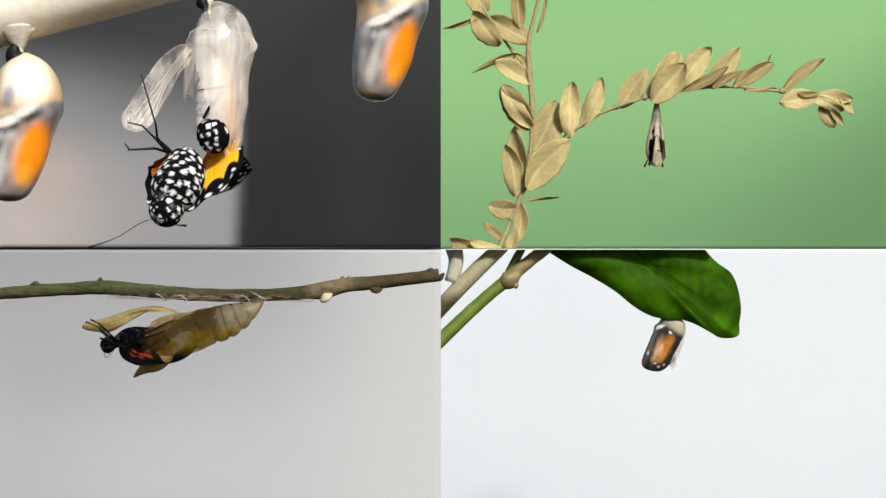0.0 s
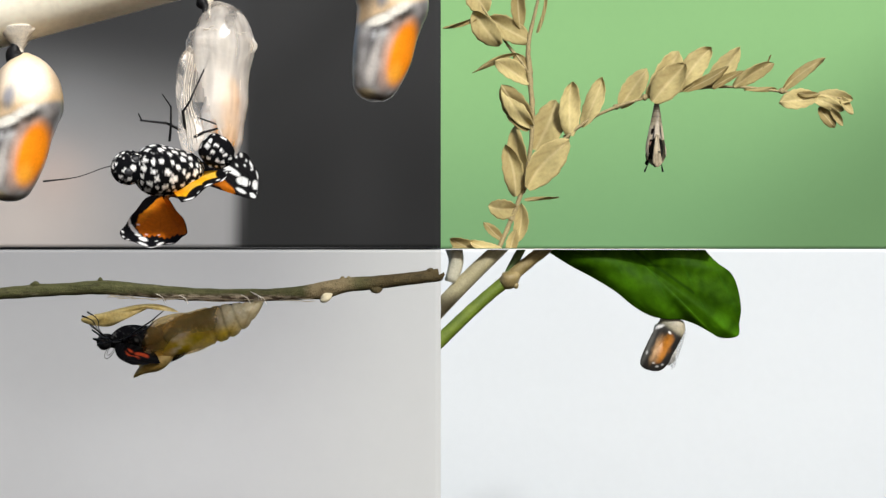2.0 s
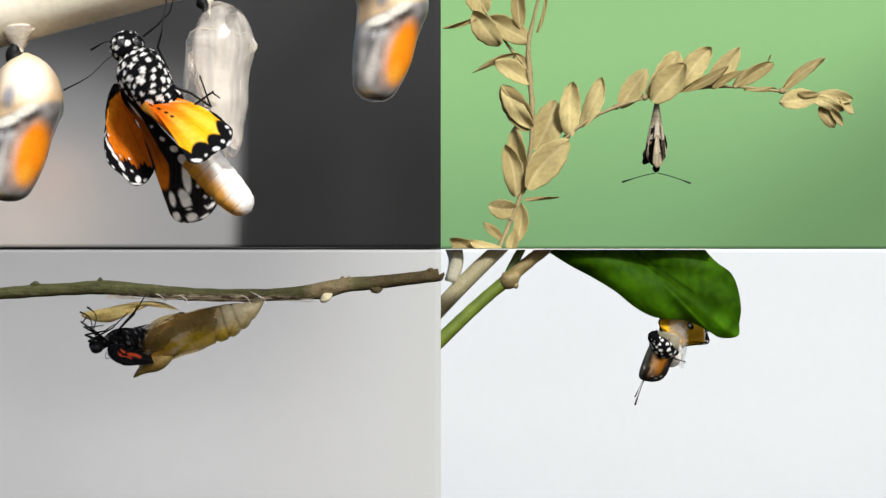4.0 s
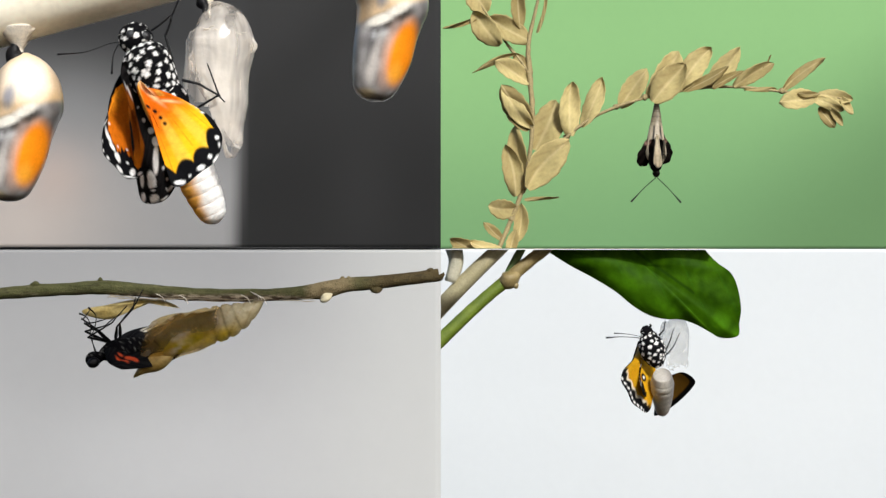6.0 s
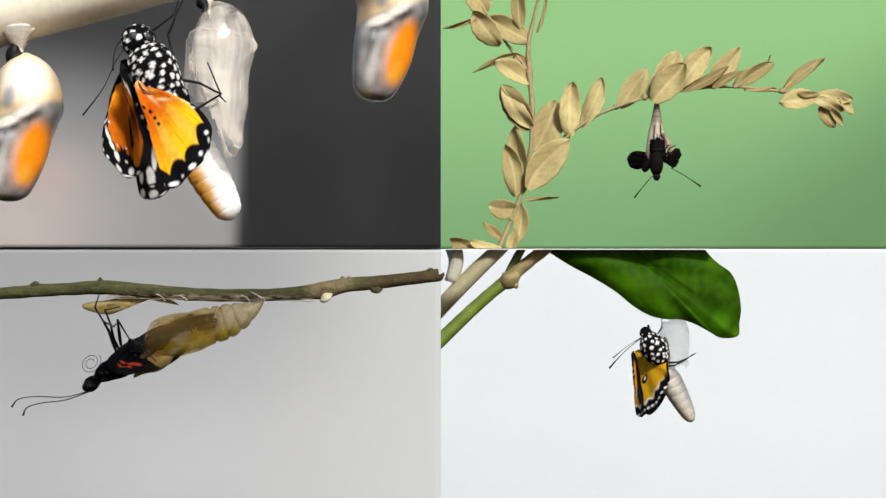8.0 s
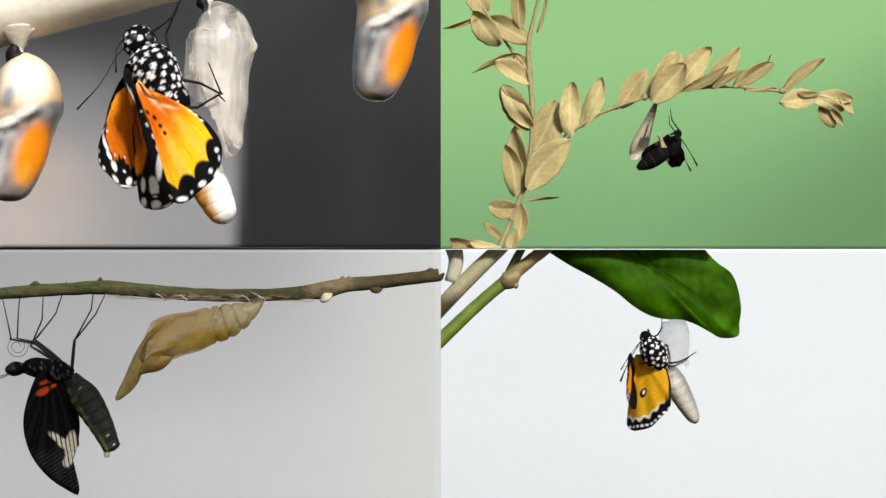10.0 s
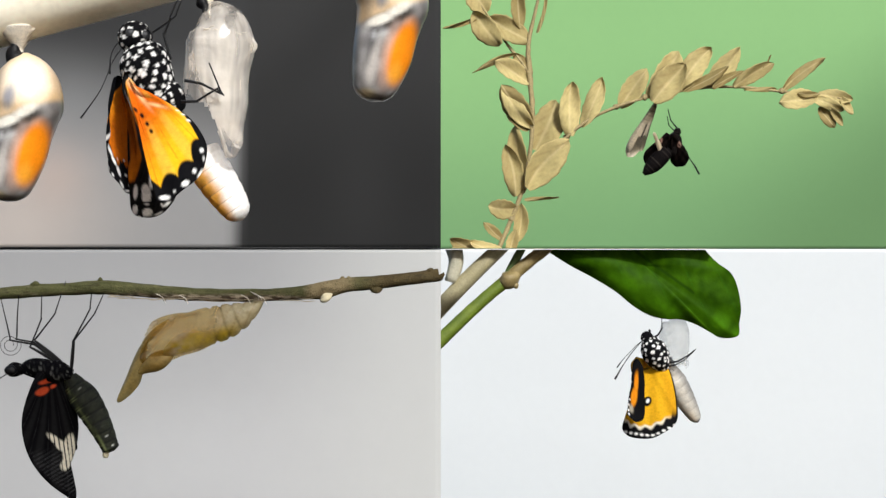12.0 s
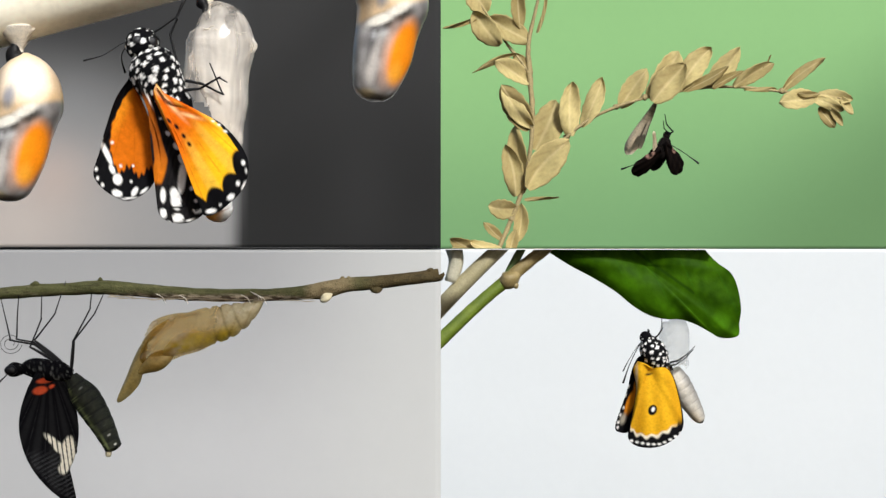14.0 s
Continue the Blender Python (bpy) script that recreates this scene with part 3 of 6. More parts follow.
    return ob, p


make_dowel()
silk_pad(25, 84, 40, 40, 40)
silk_pad(362, 10, 46, 17, 46)
pupa = make_pupa()
copy_thing(pupa, stand(1, 45 + 648, 100 - 176, 0, w=40))
silk_pad(688, -74, 52, 26, 46)
shell, shell_flap = make_shell()
tiger, tiger_parts = make_tiger()

# ---- stage two: a dried branch with a small black butterfly ----
def dry_tone(shade, seed):
    light = blend((0.26, 0.205, 0.08), (0.73, 0.62, 0.29), shade)

    def tone(u, v, e, k):
        n = 0.5 + 0.5 * noise.noise(Vector((u * 0.09 + seed, v * 0.09, seed)))
        return blend(light, blend(light, (0.30, 0.20, 0.07), 0.45), n * 0.6)
    return tone


def leaf_mesh(length, width, s, shade, seed, curl=0.15, swing=0.2, n=14, m=6):
    """A pointed dry leaf along +z with a sunken midrib, side veins, a curled tip and a little thickness."""
    bm = bmesh.new()
    layer = toned(bm)
    tone, shades = dry_tone(shade, seed), []
    sheets = []
    for side in (-1, 1):
        grid = []
        for i in range(n + 1):
            f = i / n
            wide = width * 0.5 * math.sin(math.pi * min(1.0, 0.03 + 0.97 * f)) ** 0.58 * (1.04 - 0.08 * f) + 0.2
            row = []
            for j in range(-m, m + 1):
                g = j / m
                rim = 1 + 0.05 * math.sin(seed + 9 * f * math.pi + 3 * g)
                x = g * wide * rim + swing * length * (f - f * f) * math.sin(seed)
                y = -0.30 * abs(g) * wide + curl * length * f * f + 0.35 * math.sin((f * 8 - abs(g) * 2) * math.pi) * (1 - abs(g)) + side * 0.35
                y += 0.05 * length * math.sin(seed * 3 + 5 * f + 2 * g)
                row.append(bm.verts.new(Vector((x, y, f * length)) * s))
                c = tone(x * 1.0, f * length, 0, 0)
                rib = step(0.14, 0.02, abs(g))
                vein = step(0.90, 1.0, abs(math.sin((f * 8 - abs(g) * 2.2) * math.pi / 1.0)))
                c = blend(c, blend(c, (0.78, 0.64, 0.38), 0.6), 0.6 * rib)
                # the last term paints one half of the leaf darker, as its shaded side
                c = blend(c, (0.30, 0.19, 0.08), 0.28 * vein * (1 - rib) + 0.12 * step(0.88, 1.0, abs(g)) + 0.12 * step(0.0, 0.15, g * math.sin(seed * 7)))
                shades.append(c)
            grid.append(row)
        for a, b in zip(grid, grid[1:]):
            for j in range(2 * m):
                bm.faces.new((a[j], a[j + 1], b[j + 1], b[j]))
        sheets.append(grid)
    rim_of = [[g[0] for g in grid] + [g[-1] for g in reversed(grid)] for grid in sheets]
    for k in range(len(rim_of[0])):
        j = (k + 1) % len(rim_of[0])
        bm.faces.new((rim_of[0][k], rim_of[0][j], rim_of[1][j], rim_of[1][k]))
    bm.verts.index_update()
    paint(bm, layer, shades)
    return bm


def make_dry_branch():
    base = (880, 450)
    s = unit(2)
    ob = thing("dried_branch", "dried straw-coloured branch with curled oval leaves", "dried branch", stand(2, *base))
    stems = (
        [(874, 462, 0, 4.5), (888, 428, 0, 4.2), (905, 388, 0, 4), (922, 342, 0, 3.8), (938, 270, 0, 4), (942, 200, 0, 4.6), (937, 130, 0, 5), (935, 80, 0, 4), (944, 35, 0, 3.2), (958, -25, 0, 2.5)],
        [(936, 130, 0, 3.2), (920, 106, 4, 3), (898, 78, 6, 2.6), (876, 44, 4, 2.2), (850, 8, 0, 2), (838, -20, 0, 2)],
        [(924, 338, 0, 3.2), (958, 296, -6, 3), (1000, 246, -10, 3), (1040, 214, -10, 2.8), (1085, 192, -6, 2.8), (1140, 174, 0, 2.8), (1200, 161, 4, 2.8), (1260, 154, 4, 2.6), (1320, 155, 0, 2.5), (1380, 162, 0, 2.4), (1440, 166, 0, 2.2), (1490, 176, -3, 1.8), (1504, 192, -4, 1.4)],
    )
    for pts in stems:
        part("stem", tube(local(pts, base), s, 10, 8 * len(pts), lump=0.35), DRYSTEM, ob)
    for u, v in ((905, 388), (922, 340), (1003, 243), (937, 130), (1383, 162), (1090, 190), (1140, 173)):
        part("node", tube(local([(u - 4, v + 3, 0, 1), (u - 2, v + 1, 0, 5), (u + 3, v - 2, 0, 4.5), (u + 6, v - 4, 0, 1)], base), s, 8, lump=0.4), DRYSTEM, ob)
    # base u, v; tip u, v; width; how pale; depth
    arch = ((1097, 190, 1146, 121, 36, .55, 4), (1148, 174, 1204, 90, 52, .75, 8), (1154, 182, 1212, 116, 48, .55, -10), (1204, 160, 1260, 82, 40, .70, 6), (1252, 152, 1313, 82, 36, .75, 8),
            (1208, 161, 1288, 119, 18, .12, -4), (1260, 157, 1318, 124, 15, .05, -6), (1298, 154, 1368, 112, 27, .45, -2), (1332, 146, 1364, 97, 5, .15, 3), (1316, 160, 1374, 156, 9, .25, -4))
    end = ((1384, 162, 1460, 103, 19, .42, 2), (1446, 172, 1378, 182, 35, .85, -4), (1410, 166, 1452, 166, 10, .1, -5), (1446, 168, 1508, 178, 24, .75, -2), (1438, 176, 1492, 198, 20, .9, -8),
           (1450, 190, 1478, 226, 22, .12, 2), (1488, 174, 1507, 204, 17, .5, -6), (1468, 190, 1490, 224, 13, .35, -5))
    fork = ((1008, 242, 1012, 146, 38, .9, -8), (1030, 226, 1066, 138, 31, .7, -4), (948, 266, 986, 176, 52, .5, 4), (932, 334, 1004, 246, 52, .75, -12), (924, 342, 911, 220, 38, .5, 6),
            (913, 348, 894, 256, 35, .35, -4), (928, 354, 988, 348, 7, .15, -4))
    # the second entry is a dark leaf added as the first one's shadow
    upright = ((941, 226, 889, 153, 30, .8, -4), (938, 230, 888, 150, 44, .15, 3), (936, 149, 874, 110, 34, .7, -2), (938, 74, 866, 28, 40, .4, 3), (886, 80, 838, 20, 40, .5, -3), (862, 22, 824, -22, 42, .65, 0),
               (914, 96, 836, 128, 9, .15, -4), (844, 33, 782, 50, 8, .15, -4), (921, 50, 917, -24, 25, .08, 6), (951, 58, 967, -12, 8, .35, 2), (940, 136, 911, 94, 25, .2, 6))
    foot = ((914, 370, 864, 366, 35, .45, -3), (890, 426, 855, 394, 16, .15, 2), (915, 428, 923, 360, 25, .4, 4), (852, 448, 795, 424, 27, .12, 2), (894, 448, 830, 428, 22, .65, -4), (830, 460, 800, 438, 24, .2, -2),
            (885, 450, 860, 436, 22, .5, 2), (902, 452, 914, 406, 20, .4, -3))
    leaves = (*arch, *end, *fork, *upright, *foot)
    for k, (bu, bv, tu, tv, wide, pale, w) in enumerate(leaves):
        long = math.hypot(tu - bu, tv - bv)
        leaf = part("leaf", leaf_mesh(long, wide * 1.05, s, pale, k * 1.7, curl=0.10 * math.sin(k * 2.3)), DRYLEAF, ob)
        leaf.matrix_local = (Matrix.Translation(Vector((bu - base[0], w, base[1] - bv)) * s) @ Matrix.Rotation(math.atan2(tu - bu, bv - tv), 4, "Y")
                             @ Matrix.Rotation(radians(18 * math.sin(k * 1.9)), 4, "Z"))
    return ob


def husk_tone_two(x, y, z, along):
    v, side = -z, abs(x)
    n = noise.noise(Vector((x * 0.5, y * 0.3, v * 0.10)))
    c = blend((0.24, 0.20, 0.13), (0.58, 0.49, 0.35), step(26, 56, v))
    c = blend(c, (0.10, 0.08, 0.05), 0.7 * step(0.28, 0.5, abs(((v / 9.0) % 1) - 0.5)) * step(46, 30, v))
    strip = 2.2 + 0.09 * max(0.0, v - 34)
    c = blend(c, (0.62, 0.53, 0.40), step(strip + 1, strip - 1, side) * step(30, 40, v) * 0.8)
    c = blend(c, (0.035, 0.028, 0.022), step(strip, strip + 1, side) * step(strip + 4.5, strip + 3, side) * step(38, 46, v) * step(74, 68, v))
    c = blend(c, (0.58, 0.48, 0.34), step(strip + 4.5, strip + 6, side) * step(46, 60, v) * 0.6)
    return blend(c, (0.17, 0.13, 0.09), 0.5 * step(0.25, 0.65, n))


def make_small_pupa():
    base, s = (1162, 180), unit(2)
    ob = thing("small_pupa_skin", "slim brown-grey pupa skin hanging from the dried branch", "pupa skin", stand(2, *base))
    spine = [(1162, 178, 0, 2.5), (1162, 190, 0, 5.5), (1162, 204, 0, 8), (1161, 222, 0, 11), (1160, 242, 0, 14.5), (1160, 260, 0, 18), (1161, 274, 0, 18.5), (1162, 286, 0, 14), (1163, 294, 0, 6)]
    bm = tube(local(spine, base), s, 48, 80, tone=husk_tone_two, lump=0.10, flat=0.65)
    gone = [f for f in bm.faces if (lambda c: c.y < 2 and ((-c.z > 60 + 1.3 * abs(c.x) + 3 * math.sin(c.x * 2.1) and abs(c.x) < 8) or (-c.z > 68 and abs(c.x) < 13.5 + 0.06 * (-c.z - 68)) or -c.z > 104 + 9 * math.sin(c.x * 1.1)))(f.calc_center_median() / s)]
    bmesh.ops.delete(bm, geom=gone, context="FACES")
    part("skin", bm, HUSK, ob)
    line = [(1160, 238), (1157, 262), (1155, 284), (1158, 292), (1163, 296), (1169, 292), (1171, 284), (1168, 262), (1165, 238)]
    flap = part("flap", fan(line, (1162, 240), s, lambda u, v, e, k: blend((0.62, 0.52, 0.36), (0.34, 0.26, 0.16), step(0.9, 1.0, abs(math.sin(u * 0.5))) * 0.6), 14, 40, bulge=-3, ruffle=0.4), HUSK, ob, "pale front flap")
    part("hook", tube(local([(1161, 172, 0, 2), (1162, 178, 0, 3), (1162, 184, 0, 3)], base), s, 7), DRYSTEM, ob)
    return ob, flap


def lobe_tone(spots):
    def tone(u, v, e, k):
        c = blend((0.004, 0.003, 0.003), (0.009, 0.006, 0.005), 0.5 + 0.5 * math.sin(u * 0.5 + v * 0.25))
        ring = inside(u, v, spots, 1.0) - inside(u, v, [(a, b, c1 * 0.5, d * 0.5, r) for a, b, c1, d, r in spots], 1.0)
        return blend(c, (0.45, 0.26, 0.2), max(0.0, ring) * 0.8)
    return tone


def make_black_butterfly():
    s = unit(2)
    ob = thing("black_butterfly", "small black butterfly with soft crumpled wings, crawling out of its pupa", "butterfly", stand(2, 1162, 262))
    p = {}

    def coat(x, y, z, along):
        return blend((0.006, 0.005, 0.005), (0.030, 0.025, 0.022), step(0.38, 0.5, abs(((z / 7.0) % 1) - 0.5)))

    def plain(x, y, z, along):
        return blend((0.005, 0.004, 0.004), (0.012, 0.010, 0.009), 0.5 + 0.5 * noise.noise(Vector((x, y, z)) * 0.25))
    p["thorax"] = part("thorax", tube([(0, 0, 21, 6), (0, 0, 14, 11), (0, 0, 0, 13), (0, 0, -14, 10), (0, 0, -20, 4)], s, 18, 24, tone=plain, lump=0.15), FUR, ob)
    p["head"] = part("head", tube([(0, 0, -17, 3), (0, 0, -20, 6), (0, 0, -25, 6.5), (0, 0, -30, 3)], s, 14, tone=coat, lump=0.2), FUR, ob)
    p["abdomen"] = part("abdomen", tube([(0, 0, 5, 6), (0, 0, -4, 13), (0, 0, -24, 15), (0, 0, -44, 11), (0, 0, -58, 4)], s, 18, 40, tone=coat, lump=0.12), FUR, ob, "ringed dark abdomen")
    for name, spots in (("forewing", [(-14, 12, 6, 8, 20)]), ("forewing_2", [(12, 14, 3, 5, 0)])):
        side = -1 if name == "forewing" else 1
        line = [(-4 * side, -2), (5 * side, -6), (14 * side, 10), (26 * side, 28), (31 * side, 44), (25 * side, 58), (11 * side, 61), (0, 52), (-3 * side, 36), (-5 * side, 14)]
        p[name] = part("forewing", fan(line, (0, 2), s, lobe_tone(spots), 26, 60, bulge=-4, ruffle=1.2, thick=1.4), SCALES, ob, "soft black wing")
    for name, side in (("hindwing", -1), ("hindwing_2", 1)):
        line = [(-3 * side, 0), (6 * side, -2), (14 * side, 8), (17 * side, 22), (12 * side, 34), (3 * side, 36), (-3 * side, 20)]
        p[name] = part("hindwing", fan(line, (0, 2), s, lobe_tone([(30 * side, 0, 1, 1, 0)]), 20, 48, bulge=-3, ruffle=1.5, thick=1.4), SCALES, ob, "soft black wing")
    p["antenna"] = part("antenna", feeler([(0, 0), (-15, 14), (-29, 29), (-42, 44)], (0, 0), 2, 0.8, 1.9), BLACK, ob)
    p["antenna_2"] = part("antenna", feeler([(0, 0), (15, 14), (29, 29), (42, 44)], (0, 0), 2, 0.8, 1.9), BLACK, ob)
    p["leg"] = part("leg", leg([(0, 0), (14, -10), (2, -26), (-2, -46)], (0, 0), 2, 1.6), BLACK, ob)
    p["leg_2"] = part("leg", leg([(0, 0), (10, -4), (-2, -18), (-4, -34)], (0, 0), 2, 1.3), BLACK, ob)
    return ob, p


dry_branch = make_dry_branch()
trim(dry_branch, 1)
ledge(2, 790, 960, 0, "thin white ledge on which the dried branch stands")
small_pupa, small_flap = make_small_pupa()
moth, moth_parts = make_black_butterfly()

# ---- stage three: a twig with a pupa and a black swallowtail ----
def bark_tone(x, y, z, along):
    """Olive above, scuffed brown below with pale flakes, tan round the big knot and brown towards the end."""
    grain = 0.5 + 0.5 * noise.noise(Vector((x * 0.012, y * 0.2, z * 0.22)))
    fine = 0.5 + 0.5 * noise.noise(Vector((x * 0.05, y * 0.5, z * 0.5)))
    fibre = 0.5 + 0.5 * noise.noise(Vector((x * 0.035, y * 0.9, z * 0.9)))
    u = x + 390
    c = blend((0.038, 0.041, 0.013), (0.100, 0.096, 0.042), grain)
    c = blend(c, (0.125, 0.085, 0.055), step(0.50, 0.70, fine) * (0.35 + 0.4 * step(20, 0, abs(u - 190) - 60)) * step(6, -6, z))
    under = step(0, -7, z + 0.012 * (u - 300) + 4 * (fine - 0.5)) * step(150, 260, u) * step(570, 510, u)
    c = blend(c, blend((0.075, 0.050, 0.035), (0.42, 0.34, 0.25), step(0.42, 0.66, fibre)), under * 0.9)
    c = blend(c, (0.24, 0.18, 0.10), step(534, 556, u) * step(640, 606, u) * 0.8)
    c = blend(c, (0.065, 0.042, 0.020), step(610, 680, u) * 0.75)
    c = blend(c, (0.15, 0.085, 0.05), step(640, 660, u) * step(690, 672, u) * step(2, -6, z) * 0.7)
    c = blend(c, (0.022, 0.020, 0.012), step(0.62, 0.8, fibre) * 0.6 * (1 - under))
    return blend(c, (0.34, 0.30, 0.20), step(0.74, 0.9, 1 - fine) * 0.35 * step(0.35, 0.6, grain))


def make_twig():
    base, s = (390, 518), unit(3)
    ob = thing("twig", "green-brown bare twig with knots and peeling bark", "twig", stand(3, *base))
    line = [(-60, 523, 0, 10), (0, 520, 0, 10.5), (60, 515, 0, 11.5), (120, 512, 0, 11), (180, 509, 0, 12.5), (240, 513, 0, 12), (300, 518, 0, 11.5), (360, 522, 0, 11.5), (420, 523, 0, 11.5), (480, 522, 0, 11), (540, 518, 0, 12.5), (575, 513, 0, 15), (610, 505, 0, 13), (660, 501, 0, 12), (720, 494, 0, 11), (770, 488, 0, 11.5), (777, 487, 0, 11)]
    part("stem", tube(local(line, base), s, 26, 300, tone=bark_tone, lump=0.09), BARK, ob)
    for u, v, r, h in ((64, 505, 8, 3), (178, 498, 4, 7), (606, 496, 5, 5), (617, 494, 4, 6), (552, 512, 10, 6), (664, 511, 9, 3), (292, 529, 3, 4), (762, 480, 6, 5), (331, 528, 4, 3)):
        up = -1 if v < 508 else 1
        knob = [(u - r * 1.6, v - up * 4, -2, 1), (u - r * 0.6, v, -3, r * 0.7), (u, v + up * h * 0.5, -3, r * 0.75), (u + r * 0.7, v, -3, r * 0.6), (u + r * 1.8, v - up * 5, -2, 1)]
        part("knot", tube(local(knob, base), s, 12, 24, tone=bark_tone, lump=0.9), BARK, ob)
    rng = random.Random(5)
    for _ in range(30):
        u = rng.uniform(190, 540)
        v = 524 + 0.012 * (u - 300) + rng.uniform(-2, 6)
        strip = [(u, v, -10, 0.3), (u + rng.uniform(6, 14), v + rng.uniform(-2, 2), -11.5, 1.0), (u + rng.uniform(16, 34), v + rng.uniform(-1.5, 2), -10, 0.3)]
        part("bark_strip", tube(local(strip, base), s, 5), BARKSTRIP, ob, "pale peeling bark")
    part("cut_scar", tube(local([(568, 534, -9, 1), (571, 532, -10, 5), (577, 528, -11, 7.5), (583, 523, -10, 5.5), (589, 519, -9, 1)], base), s, 16, 24, lump=0.45), SCAR, ob, "pale cut knot")
    for u0, v0 in ((462, 528), (440, 530), (330, 530), (290, 528), (456, 524), (468, 530)):
        part("thread", tube(local([(u0 - 12, v0 - 8, -12, 0.4), (u0, v0 - 2, -13, 0.7), (u0 + 4, v0 + 8, -8, 0.5)], base), s, 5), SILK, ob, "white silk threads")
    return ob


BARKSTRIP = surface("peeling_bark", (0.26, 0.21, 0.14), 0.8, 600, 0.4, 0.5)
SCAR = surface("pale_cut_wood", (0.58, 0.51, 0.34), 0.7, 500, 0.15, 0.3)
AMBER = surface("amber_husk", "tone", 0.22, 260, 0.18, 0.45, 0.0007, sheer=0.40, clear=0.34, fine=4, coat=0.6, thin=True, pass_tint=(0.88, 0.78, 0.56))
AMBER_GROOVES = (378, 398, 418, 437)


def amber_tone(x, y, z, along):
    """The fourth value is how clear the skin is: the shoulders are clear, the belly and the tail milky."""
    u, v = x + 463, 537 - z
    n = 0.5 + 0.5 * noise.noise(Vector((u * 0.03, v * 0.03, y * 0.03)))
    c = blend((0.54, 0.28, 0.045), (0.66, 0.44, 0.13), n)
    tail = step(368, 410, u)
    c = blend(c, blend((0.74, 0.62, 0.36), (0.84, 0.78, 0.58), n), tail)
    belly = inside(u, v, [(338, 606, 44, 16, -16), (385, 598, 40, 14, -22)], 8)
    c = blend(c, (0.74, 0.54, 0.02), belly * 0.9)
    groove = max(math.exp(-((u - g - 0.45 * (570 - v)) / 2.0) ** 2) for g in AMBER_GROOVES)
    c = blend(c, (0.26, 0.17, 0.05), 0.6 * groove)
    streak = noise.noise(Vector((u * 0.05 + v * 0.06, v * 0.035 - u * 0.02, y * 0.04)))
    smear = step(0.0, 0.40, streak) * step(352, 325, u)
    c = blend(c, (0.80, 0.74, 0.62), smear * 0.6)
    c = blend(c, (0.45, 0.24, 0.04), math.exp(-((v - 553 - 0.010 * (u - 330) ** 2 * step(330, 300, u)) / 3.0) ** 2) * step(370, 350, u) * 0.5)
    ridge = math.exp(-(off_line(u, v, ((352, 556), (312, 562), (282, 586), (262, 622), (250, 650))) / 3.5) ** 2)
    ridge = max(ridge, 0.8 * math.exp(-(off_line(u, v, ((340, 590), (312, 606), (296, 632), (270, 646))) / 4.0) ** 2))
    c = blend(c, (0.36, 0.17, 0.025), 0.7 * ridge)
    clear = 0.84 - 0.30 * ridge - 0.46 * belly - 0.36 * tail - 0.22 * smear - 0.25 * groove
    return (*c, max(0.12, min(0.86, clear + 0.30 * (n - 0.55))))


def make_swallowtail_pupa():
    base, s = (463, 537), unit(3)
    ob = thing("amber_pupa_skin", "amber-yellow curved pupa skin slung under the twig", "pupa skin", stand(3, *base))
    spine = [(468, 525, 0, 3), (452, 543, 0, 11), (436, 553, 0, 20), (420, 561, 0, 26), (402, 568, 0, 31), (384, 574, 0, 33), (364, 579, 0, 34), (340, 588, 0, 36), (318, 592, 0, 38), (298, 598, 0, 39), (280, 608, 0, 37), (266, 622, 0, 29), (256, 640, 0, 16), (250, 652, 0, 4)]
    wavy = []
    for i, q in enumerate(curve_through(spine, 72)):
        f = 1 - 0.13 * max(math.exp(-((q[0] - g) / 3.0) ** 2) for g in AMBER_GROOVES)
        wavy.append((*q[:3], q[3] * f))
    bm = tube(local(wavy, base), s, 40, 140, tone=amber_tone, lump=0.05)
    gone = [f for f in bm.faces if (lambda c: c.x + 463 < 246 + 0.33 * (640 - (537 - c.z)) and 537 - c.z < 640)(f.calc_center_median() / s)]
    bmesh.ops.delete(bm, geom=gone, context="FACES")
    part("skin", bm, AMBER, ob)
    lip = [(312, 614, -10, 3), (298, 628, -14, 12), (280, 640, -14, 16), (262, 650, -10, 11), (248, 659, -6, 6), (238, 667, -2, 2)]
    part("lip", tube(local(lip, base), s, 18, 40, tone=lambda x, y, z, along: blend((0.42, 0.25, 0.055), (0.54, 0.40, 0.14), 0.5 + 0.5 * noise.noise(Vector((x * 0.06, y * 0.06, z * 0.08)))), lump=0.18), HUSK, ob, "tan wing-case rim")
    half = [(318, 554), (300, 546), (275, 542), (245, 545), (215, 553), (185, 563), (160, 570), (145, 577), (152, 584), (175, 588), (200, 586), (220, 572), (244, 555), (270, 548), (296, 551)]
    flap = part("flap", fan(half, (262, 551), s, lambda u, v, e, k: blend((0.42, 0.29, 0.075), (0.54, 0.44, 0.20), 0.5 + 0.5 * noise.noise(Vector((u * 0.04, v * 0.1, 1)))), 18, 90, bulge=-7, ruffle=0.6, thick=2.2), HUSK, ob, "tan opened head case")
    return ob, flap


